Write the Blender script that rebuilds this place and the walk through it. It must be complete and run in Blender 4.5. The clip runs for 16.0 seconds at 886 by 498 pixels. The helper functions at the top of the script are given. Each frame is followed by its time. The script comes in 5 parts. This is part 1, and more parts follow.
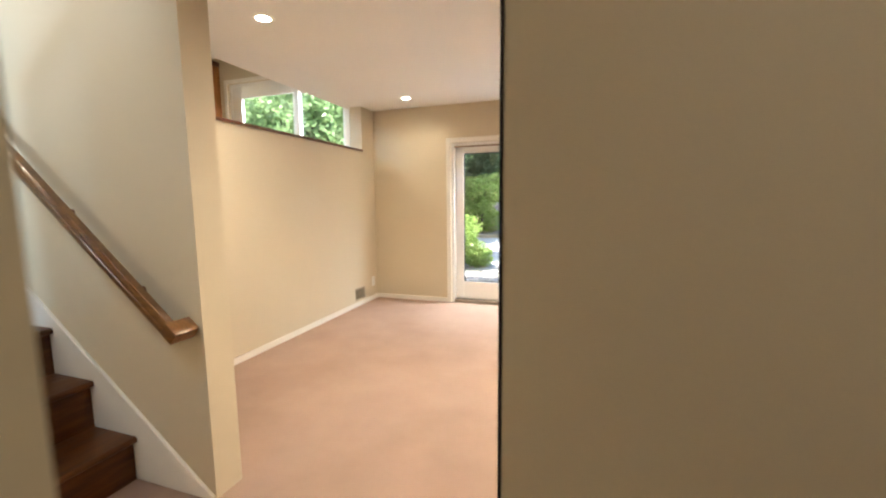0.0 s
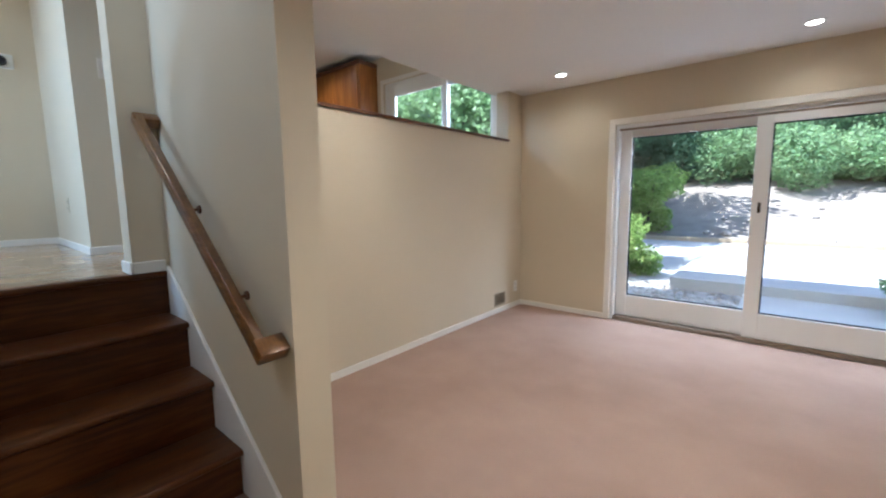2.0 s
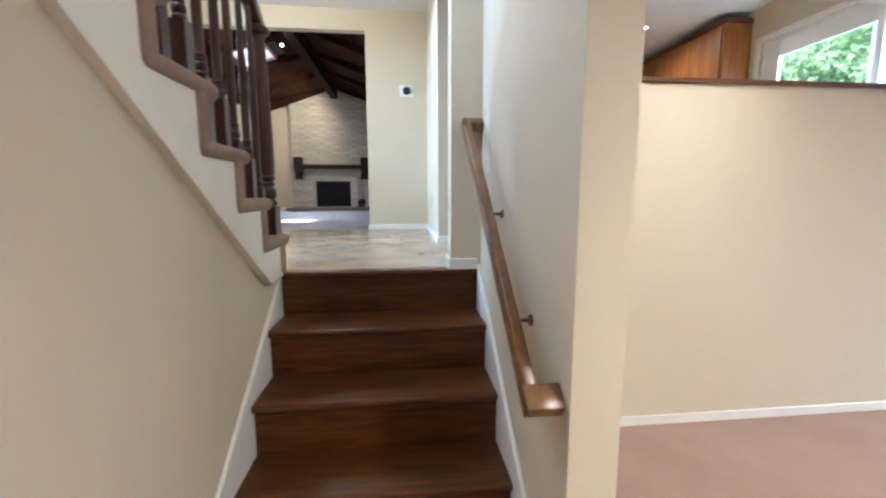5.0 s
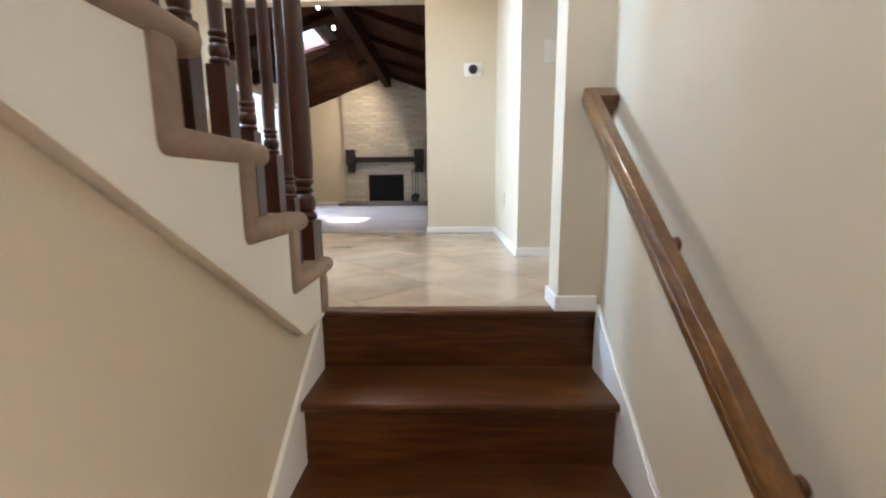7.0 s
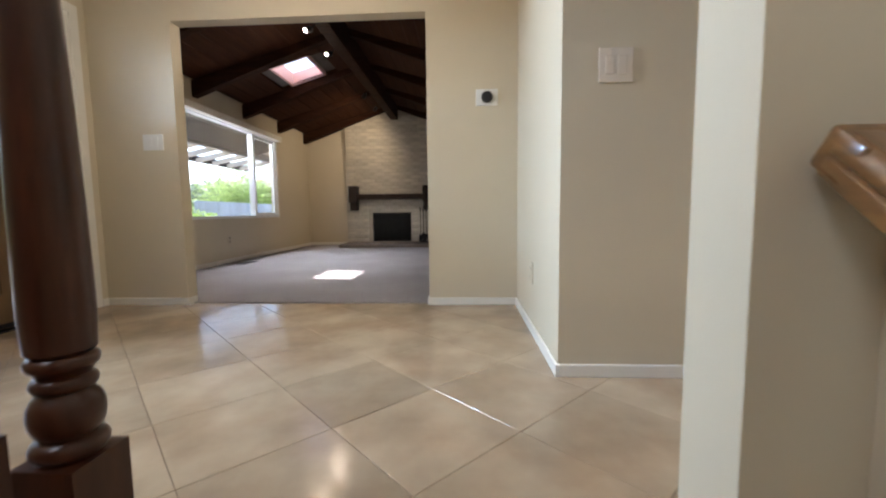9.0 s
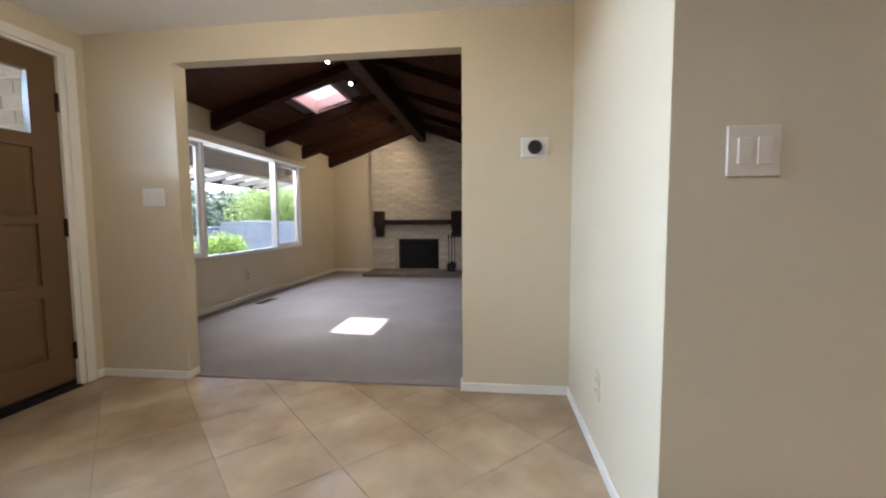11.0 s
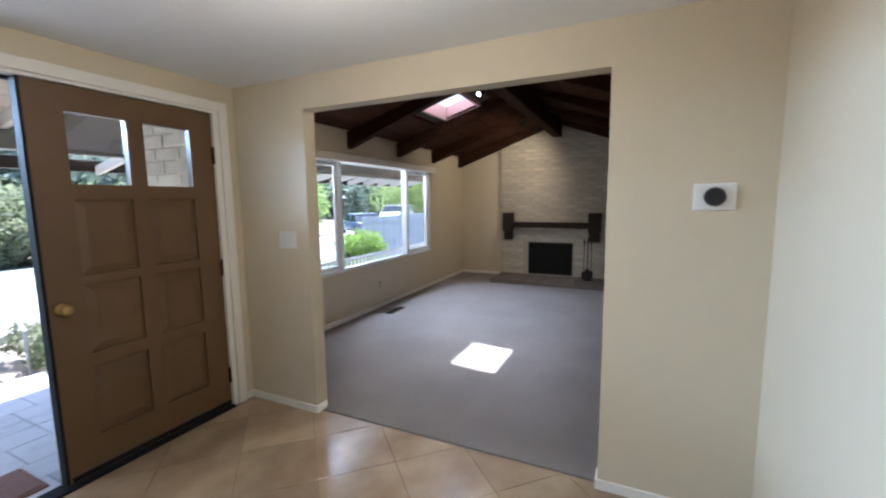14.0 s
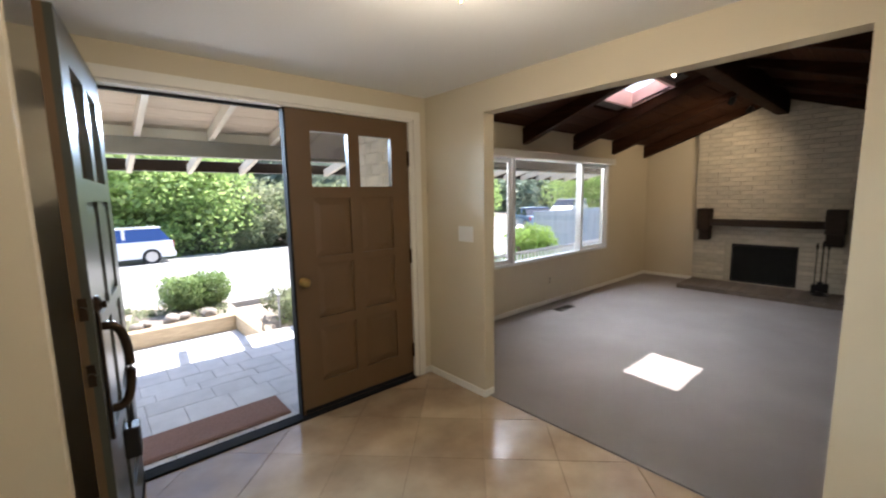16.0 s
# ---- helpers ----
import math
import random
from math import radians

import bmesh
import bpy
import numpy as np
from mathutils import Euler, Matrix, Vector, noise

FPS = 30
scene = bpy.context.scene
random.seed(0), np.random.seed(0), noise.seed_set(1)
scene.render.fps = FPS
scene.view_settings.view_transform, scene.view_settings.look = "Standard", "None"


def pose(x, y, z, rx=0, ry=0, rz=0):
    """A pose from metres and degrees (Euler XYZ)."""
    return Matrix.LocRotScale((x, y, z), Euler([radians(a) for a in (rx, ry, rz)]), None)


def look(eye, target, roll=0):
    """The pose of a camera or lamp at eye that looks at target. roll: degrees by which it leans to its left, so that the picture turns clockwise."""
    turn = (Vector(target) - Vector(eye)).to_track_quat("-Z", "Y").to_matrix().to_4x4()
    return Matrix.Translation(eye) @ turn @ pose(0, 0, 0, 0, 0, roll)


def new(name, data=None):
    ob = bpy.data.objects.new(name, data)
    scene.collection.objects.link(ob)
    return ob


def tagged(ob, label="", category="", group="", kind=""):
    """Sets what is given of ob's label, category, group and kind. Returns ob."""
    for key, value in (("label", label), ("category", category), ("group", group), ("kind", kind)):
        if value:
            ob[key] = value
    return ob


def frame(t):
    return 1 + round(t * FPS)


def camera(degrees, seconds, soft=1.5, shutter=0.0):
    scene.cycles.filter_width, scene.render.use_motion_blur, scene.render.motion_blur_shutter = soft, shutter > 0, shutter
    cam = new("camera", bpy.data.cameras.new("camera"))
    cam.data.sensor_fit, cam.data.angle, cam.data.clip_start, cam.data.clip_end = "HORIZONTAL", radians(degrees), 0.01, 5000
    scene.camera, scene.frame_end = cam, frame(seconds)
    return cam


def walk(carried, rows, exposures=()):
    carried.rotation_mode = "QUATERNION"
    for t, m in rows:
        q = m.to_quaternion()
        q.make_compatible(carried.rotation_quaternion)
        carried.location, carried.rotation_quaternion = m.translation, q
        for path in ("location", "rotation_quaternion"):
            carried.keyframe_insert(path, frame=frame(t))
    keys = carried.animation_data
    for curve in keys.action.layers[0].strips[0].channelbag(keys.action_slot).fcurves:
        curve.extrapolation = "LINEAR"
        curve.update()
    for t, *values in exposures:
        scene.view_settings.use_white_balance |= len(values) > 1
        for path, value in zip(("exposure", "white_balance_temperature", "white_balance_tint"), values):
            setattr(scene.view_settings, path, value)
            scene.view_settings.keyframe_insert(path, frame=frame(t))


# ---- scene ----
cam = camera(95.1, 16.0, 2.1, 0.4)
PATH = [
    (0, (2.501, -1.129, 0.336), (1.859, 0.751, 0.101), -0.6),
    (0.5, (2.404, -0.899, 0.304), (1.657, 0.944, 0.092), -1.0),
    (1, (2.386, -0.795, 0.317), (1.433, 0.951, 0.113), -1.1),
    (1.5, (2.352, -0.717, 0.318), (1.202, 0.907, 0.11), -0.9),
    (2, (2.316, -0.654, 0.334), (1.043, 0.869, 0.088), -0.7),
    (2.5, (2.163, -0.548, 0.356), (0.813, 0.901, 0.076), -0.5),
    (3, (2.004, -0.437, 0.388), (0.566, 0.922, 0.099), -0.5),
    (3.5, (1.902, -0.298, 0.407), (0.333, 0.906, 0.111), -0.4),
    (4, (1.894, -0.255, 0.405), (0.13, 0.647, 0.13), -0.3),
    (4.5, (1.928, -0.297, 0.403), (0.009, 0.199, 0.135), 0.0),
    (5, (2.019, -0.399, 0.384), (0.048, -0.195, 0.11), -0.1),
    (5.2, (2.045, -0.44, 0.383), (0.069, -0.289, 0.11), -0.2),
    (7.5, (1.068, -0.524, 0.464), (-0.905, -0.572, 0.145), -0.6),
    (8, (0.769, -0.496, 0.512), (-1.209, -0.549, 0.221), -0.8),
    (8.5, (0.606, -0.466, 0.64), (-1.381, -0.538, 0.427), -0.7),
    (9, (0.488, -0.48, 0.655), (-1.501, -0.586, 0.473), -0.7),
    (9.5, (0.327, -0.539, 0.796), (-1.661, -0.674, 0.629), -0.8),
    (9.7, (0.307, -0.561, 0.831), (-1.682, -0.696, 0.68), -0.6),
    (12, (-0.196, -0.57, 1.167), (-2.161, -0.894, 0.987), -0.4),
    (12.5, (-0.225, -0.585, 1.222), (-2.179, -0.96, 1.023), -0.4),
    (13, (-0.297, -0.605, 1.249), (-2.223, -1.1, 1.038), -0.5),
    (13.5, (-0.344, -0.623, 1.363), (-2.216, -1.291, 1.142), -0.6),
    (14, (-0.352, -0.621, 1.418), (-2.15, -1.464, 1.181), -0.7),
    (14.5, (-0.352, -0.635, 1.43), (-2.049, -1.662, 1.174), -0.7),
    (15, (-0.349, -0.617, 1.433), (-1.921, -1.825, 1.173), -0.8),
    (15.5, (-0.328, -0.604, 1.428), (-1.773, -1.964, 1.174), -1.1),
    (16, (-0.305, -0.607, 1.441), (-1.609, -2.101, 1.185), -1.1),
]
EXPOSURES = [(0, 2.65, 6450, 10), (0.5, 2.55, 5200, 10), (1, 2.25, 5200, 10), (1.5, 1.9, 5150, 10), (2.5, 1.85, 5300, 10), (3.5, 2.2, 5250, 10), (5, 2.75, 5100, 10), (7.5, 2.75, 5750, 15), (8.0, 2.7, 5800, 15), (8.5, 2.15, 6000, 15), (9.5, 2.0, 6050, 16), (12.5, 2.05, 5750, 16), (14.5, 1.9, 5400, 14), (16, 1.85, 6300, 14)]
walk(cam, [(t, look(eye, target, roll)) for t, eye, target, roll in PATH], EXPOSURES)

# ---- world, sun, large lights ----
SUN_EL, SUN_DIR = 60.0, Vector((-0.83, -0.555, 0.0))
world = bpy.data.worlds.new("world")
scene.world = world
world.use_nodes = True
wn = world.node_tree
sky = wn.nodes.new("ShaderNodeTexSky")
sky.sky_type, sky.sun_disc = "NISHITA", False
sky.sun_elevation = radians(SUN_EL)
sky.sun_rotation = math.atan2(SUN_DIR.x, SUN_DIR.y)
wn.nodes["Background"].inputs[1].default_value = 0.15
wn.links.new(sky.outputs[0], wn.nodes["Background"].inputs[0])

lamp = bpy.data.lights.new("sun", "SUN")
lamp.energy, lamp.angle, lamp.color = 5.0, radians(0.5), (1.0, 0.95, 0.88)
sun = new("sun", lamp)
to_sun = SUN_DIR.normalized() * math.cos(radians(SUN_EL)) + Vector((0, 0, math.sin(radians(SUN_EL))))
sun.matrix_world = look(to_sun * 40, (0, 0, 0))


def area_lamp(name, eye, target, sx, sy, watts, color):
    d = bpy.data.lights.new(name, "AREA")
    d.shape, d.size, d.size_y, d.energy, d.color = "RECTANGLE", sx, sy, watts, color
    ob = new(name, d)
    ob.matrix_world = look(eye, target)
    return ob


DAY = (0.86, 0.93, 1.0)
# daylight in the openings, from above the head of each
area_lamp("slider_daylight", (2.2, 3.75, 1.45), (2.1, 0.9, -0.85), 2.2, 0.5, 36, DAY)
area_lamp("kitchen_daylight", (-1.4, 4.05, 2.35), (-1.6, 1.6, 0.5), 1.8, 0.45, 45, DAY)
area_lamp("living_daylight", (-5.0, -4.05, 2.16), (-5.0, -1.6, 0.0), 2.5, 0.4, 28, DAY).data.spread = radians(88)
area_lamp("entry_daylight", (-0.75, -4.45, 2.04), (-0.80, -0.2, 0.9), 1.3, 0.10, 11, (0.58, 0.79, 1.0)).data.spread = radians(75)
# added fill from an unseen, assumed landing window over the stairs
area_lamp("landing_fill", (1.2, -2.03, 3.1), (0.6, 0.0, 0.2), 1.2, 0.9, 13, DAY)

# ---- materials ----


def mat(name, base, rough=0.6, metal=0.0, var=0.12, scale=6.0, bump=0.0, bscale=200.0, second=None, mix_scale=2.0,
        rvar=0.0, spec=0.5, stretch=(1, 1, 1), rand=0.0, coat=0.0):
    """Colour with two scales of variation, bump of its own grain, and an optional second colour in soft patches."""
    m = bpy.data.materials.new(name)
    m.use_nodes = True
    nt = m.node_tree
    n, l = nt.nodes, nt.links
    bsdf = n["Principled BSDF"]
    tc = n.new("ShaderNodeTexCoord")
    mp = n.new("ShaderNodeMapping")
    mp.inputs["Scale"].default_value = stretch
    l.new(tc.outputs["Object"], mp.inputs[0])
    n1 = n.new("ShaderNodeTexNoise")
    n1.inputs["Scale"].default_value, n1.inputs["Detail"].default_value = scale, 6
    l.new(mp.outputs[0], n1.inputs["Vector"])
    ramp = n.new("ShaderNodeMapRange")
    ramp.inputs[1].default_value, ramp.inputs[2].default_value = 0.25, 0.75
    ramp.inputs[3].default_value, ramp.inputs[4].default_value = 1 - var, 1 + var
    l.new(n1.outputs["Fac"], ramp.inputs[0])
    col = n.new("ShaderNodeMix")
    col.data_type = "RGBA"
    col.inputs["A"].default_value = (*base, 1)
    col.inputs["B"].default_value = (*(second or base), 1)
    n2 = n.new("ShaderNodeTexNoise")
    n2.inputs["Scale"].default_value, n2.inputs["Detail"].default_value = mix_scale, 4
    l.new(mp.outputs[0], n2.inputs["Vector"])
    r2 = n.new("ShaderNodeMapRange")
    r2.inputs[1].default_value, r2.inputs[2].default_value = 0.38, 0.62
    l.new(n2.outputs["Fac"], r2.inputs[0])
    l.new(r2.outputs[0], col.inputs["Factor"])
    mul = n.new("ShaderNodeVectorMath")
    mul.operation = "SCALE"
    l.new(col.outputs["Result"], mul.inputs[0])
    l.new(ramp.outputs[0], mul.inputs["Scale"])
    out = mul.outputs[0]
    if rand:
        info = n.new("ShaderNodeObjectInfo")
        rr = n.new("ShaderNodeMapRange")
        rr.inputs[3].default_value, rr.inputs[4].default_value = 1 - rand, 1 + rand
        l.new(info.outputs["Random"], rr.inputs[0])
        m2 = n.new("ShaderNodeVectorMath")
        m2.operation = "SCALE"
        l.new(out, m2.inputs[0])
        l.new(rr.outputs[0], m2.inputs["Scale"])
        out = m2.outputs[0]
    l.new(out, bsdf.inputs["Base Color"])
    bsdf.inputs["Roughness"].default_value = rough
    bsdf.inputs["Metallic"].default_value = metal
    bsdf.inputs["Specular IOR Level"].default_value = spec
    bsdf.inputs["Coat Weight"].default_value = coat
    if rvar:
        r3 = n.new("ShaderNodeMapRange")
        r3.inputs[1].default_value, r3.inputs[2].default_value = 0.3, 0.7
        r3.inputs[3].default_value, r3.inputs[4].default_value = max(rough - rvar, 0.02), rough + rvar
        l.new(n1.outputs["Fac"], r3.inputs[0])
        l.new(r3.outputs[0], bsdf.inputs["Roughness"])
    if bump:
        nb = n.new("ShaderNodeTexNoise")
        nb.inputs["Scale"].default_value, nb.inputs["Detail"].default_value = bscale, 3
        l.new(mp.outputs[0], nb.inputs["Vector"])
        bp = n.new("ShaderNodeBump")
        bp.inputs["Strength"].default_value, bp.inputs["Distance"].default_value = bump, 0.01
        l.new(nb.outputs["Fac"], bp.inputs["Height"])
        l.new(bp.outputs[0], bsdf.inputs["Normal"])
    return m


def glow(name, color, strength):
    m = bpy.data.materials.new(name)
    m.use_nodes = True
    b = m.node_tree.nodes["Principled BSDF"]
    b.inputs["Base Color"].default_value = (0.9, 0.9, 0.9, 1)
    b.inputs["Emission Color"].default_value = (*color, 1)
    b.inputs["Emission Strength"].default_value = strength
    return m


def glass_mat(name, tint=(1, 1, 1)):
    m = bpy.data.materials.new(name)
    m.use_nodes = True
    b = m.node_tree.nodes["Principled BSDF"]
    b.inputs["Base Color"].default_value = (*tint, 1)
    b.inputs["Roughness"].default_value = 0.0
    b.inputs["IOR"].default_value = 1.45
    b.inputs["Transmission Weight"].default_value = 1.0
    return m


M = {
    "wall": mat("beige_paint", (0.61, 0.53, 0.385), 0.6, var=0.03, scale=1.2, bump=0.03, bscale=220),
    "ceil": mat("ceiling_paint", (0.80, 0.79, 0.76), 0.75, var=0.02, scale=1.0, bump=0.15, bscale=90),
    "trim": mat("white_trim_paint", (0.80, 0.77, 0.70), 0.38, var=0.03, scale=5, bump=0.04, bscale=60),
    "string": mat("stringer_paint", (0.78, 0.74, 0.64), 0.5, var=0.03, scale=3, bump=0.06, bscale=90),
    "white": mat("white_vinyl", (0.80, 0.80, 0.78), 0.35, var=0.02, scale=3),
    "carpet": mat("rose_beige_carpet", (0.52, 0.362, 0.278), 0.95, var=0.06, scale=3.5, bump=0.9, bscale=420, second=(0.465, 0.318, 0.24), mix_scale=1.3, spec=0.1),
    "carpet2": mat("taupe_carpet", (0.345, 0.308, 0.290), 0.95, var=0.05, scale=2.5, bump=0.9, bscale=420, second=(0.315, 0.28, 0.262), mix_scale=1.4, spec=0.1),
    "carpet3": mat("stair_carpet", (0.47, 0.345, 0.255), 0.95, var=0.10, scale=30, bump=1.0, bscale=380, spec=0.1),
    "tile": mat("travertine", (0.345, 0.245, 0.155), 0.17, var=0.19, scale=4.5, second=(0.43, 0.33, 0.22), mix_scale=2.6, bump=0.004, bscale=9, rvar=0.03, rand=0.12, spec=0.5),
    "grout": mat("grout", (0.265, 0.19, 0.122), 0.9, var=0.15, scale=30),
    "stair": mat("stained_oak", (0.070, 0.023, 0.006), 0.36, var=0.30, scale=5, stretch=(14, 1.2, 14), second=(0.105, 0.037, 0.009), mix_scale=2.5, bump=0.05, bscale=40, rvar=0.08, spec=0.28),
    "rail": mat("varnished_oak", (0.175, 0.080, 0.021), 0.28, var=0.32, scale=6, stretch=(1.5, 16, 16), second=(0.13, 0.056, 0.015), bump=0.05, bscale=60, coat=0.3),
    "dark": mat("dark_walnut", (0.060, 0.020, 0.009), 0.32, var=0.28, scale=8, stretch=(14, 14, 2), second=(0.040, 0.013, 0.006), coat=0.08, spec=0.35),
    "cab": mat("cherry_cabinet", (0.33, 0.125, 0.025), 0.35, var=0.22, scale=5, stretch=(10, 10, 1), second=(0.25, 0.085, 0.017)),
    "ledge": mat("ledge_wood", (0.12, 0.045, 0.018), 0.35, var=0.2, scale=6, stretch=(12, 1, 12)),
    "beam": mat("stained_beam", (0.036, 0.013, 0.005), 0.75, var=0.3, scale=5, stretch=(8, 1, 8), second=(0.024, 0.008, 0.003), bump=0.2, bscale=30, spec=0.12),
    "board": mat("stained_boards", (0.056, 0.020, 0.007), 0.75, var=0.25, scale=4, stretch=(1, 10, 10), second=(0.040, 0.013, 0.005), bump=0.15, bscale=30, spec=0.12),
    "door": mat("brown_door_paint", (0.135, 0.077, 0.035), 0.42, var=0.06, scale=4, bump=0.05, bscale=50),
    "door_out": mat("olive_door_paint", (0.050, 0.053, 0.040), 0.32, var=0.08, scale=4, bump=0.04, bscale=40),
    "brick": mat("painted_brick", (0.50, 0.45, 0.355), 0.65, var=0.14, scale=9, bump=0.8, bscale=40, rand=0.13),
    "mortar": mat("painted_mortar", (0.43, 0.385, 0.305), 0.85, var=0.1, scale=25, bump=0.3, bscale=60),
    "hearth": mat("hearth_stone", (0.15, 0.115, 0.085), 0.7, var=0.15, scale=8, bump=0.3, bscale=30, rand=0.12),
    "mantel": mat("mantel_wood", (0.026, 0.016, 0.011), 0.6, spec=0.2, var=0.3, scale=5, stretch=(10, 1, 10), bump=0.2, bscale=25),
    "soot": mat("fire_screen_black", (0.008, 0.008, 0.008), 0.7, spec=0.15, var=0.2, scale=10),
    "iron": mat("black_iron", (0.016, 0.015, 0.015), 0.4, metal=0.6, var=0.15, scale=20),
    "brass": mat("aged_brass", (0.55, 0.38, 0.14), 0.28, metal=1.0, var=0.1, scale=30),
    "bronze": mat("dark_bronze", (0.045, 0.030, 0.020), 0.35, metal=0.9, var=0.15, scale=30),
    "alu": mat("aluminium_track", (0.26, 0.21, 0.16), 0.4, metal=0.7, var=0.08, scale=30),
    "gasket": mat("black_gasket", (0.014, 0.014, 0.016), 0.8, spec=0.2, var=0.1, scale=20),
    "cream": mat("cream_plastic", (0.70, 0.62, 0.51), 0.35, var=0.01, scale=20),
    "plate": mat("switch_plastic", (0.80, 0.79, 0.75), 0.3, var=0.01, scale=20),
    "dial": mat("black_dial", (0.018, 0.018, 0.02), 0.12, var=0.05, scale=20),
    "vent": mat("brown_vent", (0.34, 0.285, 0.205), 0.45, metal=0.3, var=0.1, scale=40),
    "glass": glass_mat("window_glass", (0.97, 0.985, 0.98)),
    "shade": glow("lit_shade", (1.0, 0.86, 0.64), 1.6),
    "led": glow("lamp_glow", (1.0, 0.90, 0.72), 8.0),
    "spot": glow("spot_glow", (1.0, 0.88, 0.68), 30.0),
    "mat_red": mat("coir_mat", (0.27, 0.15, 0.115), 0.95, var=0.15, scale=60, bump=0.8, bscale=300),
    "paver": mat("porch_stone", (0.60, 0.60, 0.61), 0.75, var=0.10, scale=7, bump=0.2, bscale=40, rand=0.06),
    "concrete": mat("concrete", (0.47, 0.46, 0.44), 0.85, var=0.10, scale=4, bump=0.2, bscale=60, second=(0.40, 0.39, 0.375)),
    "porch_joint": mat("porch_joint", (0.50, 0.50, 0.50), 0.9, var=0.12, scale=20, bump=0.2, bscale=60),
    # pink of light bounced off the stained boards is put into this colour
    "shaft": mat("skylight_shaft_bounce", (0.72, 0.48, 0.44), 0.6, var=0.03, scale=5),
    "soil": mat("hillside_soil", (0.29, 0.245, 0.20), 0.95, var=0.25, scale=3, bump=0.8, bscale=12, second=(0.21, 0.175, 0.14), mix_scale=0.6),
    "earth": mat("dry_ground", (0.30, 0.25, 0.18), 0.95, var=0.2, scale=1.0, bump=0.5, bscale=8, second=(0.17, 0.19, 0.08), mix_scale=0.15),
    "asphalt": mat("sun_bleached_drive", (0.34, 0.33, 0.31), 0.9, var=0.12, scale=2, bump=0.2, bscale=60),
    "timber": mat("retaining_timber", (0.42, 0.32, 0.20), 0.8, var=0.25, scale=5, stretch=(1, 10, 10), bump=0.3, bscale=30),
    "porch": mat("porch_ceiling_board", (0.52, 0.42, 0.31), 0.65, var=0.10, scale=5, stretch=(1, 8, 8), bump=0.1, bscale=30),
    "porchbeam": mat("porch_beam_paint", (0.22, 0.20, 0.165), 0.55, var=0.1, scale=5, bump=0.1, bscale=30),
    "rafter": mat("rafter_paint", (0.60, 0.54, 0.44), 0.55, var=0.06, scale=5),
    "pebble": mat("grey_pebble", (0.33, 0.32, 0.31), 0.7, var=0.3, scale=9),
    "rock": mat("garden_rock", (0.30, 0.26, 0.22), 0.85, var=0.25, scale=6, bump=0.6, bscale=20),
    "stucco": mat("house_stucco", (0.55, 0.49, 0.38), 0.85, var=0.06, scale=3, bump=0.3, bscale=90),
    "roofing": mat("roof_shingle", (0.10, 0.085, 0.07), 0.9, var=0.2, scale=6),
    "fence": mat("weathered_fence", (0.38, 0.46, 0.52), 0.8, var=0.2, scale=4, stretch=(8, 8, 1), rand=0.08),
    "carpaint": mat("white_car_paint", (0.74, 0.75, 0.77), 0.2, var=0.02, scale=2, coat=0.8),
    "carblue": mat("blue_grey_car_paint", (0.16, 0.22, 0.34), 0.2, var=0.02, scale=2, coat=0.8),
    # blue of the reflected sky is put into the glass colour
    "carglass_sky": mat("sky_reflection_car_glass", (0.03, 0.07, 0.22), 0.06, var=0.05, scale=2),
    "carglass": mat("tinted_car_glass", (0.04, 0.05, 0.07), 0.06, var=0.05, scale=2),
    "tyre": mat("tyre_rubber", (0.02, 0.02, 0.02), 0.8, var=0.1, scale=20),
    "rim": mat("wheel_rim", (0.45, 0.45, 0.46), 0.3, metal=0.9, var=0.05, scale=20),
    "lampred": mat("tail_lamp", (0.30, 0.02, 0.02), 0.2, var=0.05, scale=20),
    "bark": mat("bark", (0.10, 0.075, 0.055), 0.9, var=0.3, scale=8, bump=0.8, bscale=25),
    "railm": mat("painted_pipe", (0.42, 0.42, 0.42), 0.4, metal=0.5, var=0.05, scale=10),
}


def leaf_mat(name, a, b):
    m = mat(name, a, 0.5, var=0.15, scale=0.8, second=b, mix_scale=0.9, spec=0.3)
    nt = m.node_tree
    bsdf = nt.nodes["Principled BSDF"]
    geo = nt.nodes.new("ShaderNodeNewGeometry")
    rr = nt.nodes.new("ShaderNodeMapRange")
    rr.inputs[3].default_value, rr.inputs[4].default_value = 0.7, 1.3
    nt.links.new(geo.outputs["Random Per Island"], rr.inputs[0])
    src = bsdf.inputs["Base Color"].links[0].from_socket
    mu = nt.nodes.new("ShaderNodeVectorMath")
    mu.operation = "SCALE"
    nt.links.new(src, mu.inputs[0])
    nt.links.new(rr.outputs[0], mu.inputs["Scale"])
    nt.links.new(mu.outputs[0], bsdf.inputs["Base Color"])
    tr = nt.nodes.new("ShaderNodeBsdfTranslucent")
    nt.links.new(mu.outputs[0], tr.inputs["Color"])
    mx = nt.nodes.new("ShaderNodeMixShader")
    mx.inputs[0].default_value = 0.5
    nt.links.new(bsdf.outputs[0], mx.inputs[1])
    nt.links.new(tr.outputs[0], mx.inputs[2])
    nt.links.new(mx.outputs[0], nt.nodes["Material Output"].inputs["Surface"])
    return m


M["leaf"] = leaf_mat("bright_leaf", (0.42, 0.54, 0.20), (0.33, 0.45, 0.17))
M["leaf_hedge"] = leaf_mat("clipped_hedge_leaf", (0.24, 0.34, 0.13), (0.32, 0.41, 0.18))
M["leaf_dark"] = leaf_mat("dark_leaf", (0.06, 0.115, 0.06), (0.08, 0.15, 0.08))
M["leaf_jun"] = leaf_mat("juniper_leaf", (0.22, 0.34, 0.16), (0.29, 0.41, 0.20))
M["leaf_box"] = leaf_mat("boxwood_leaf", (0.25, 0.39, 0.09), (0.33, 0.46, 0.13))
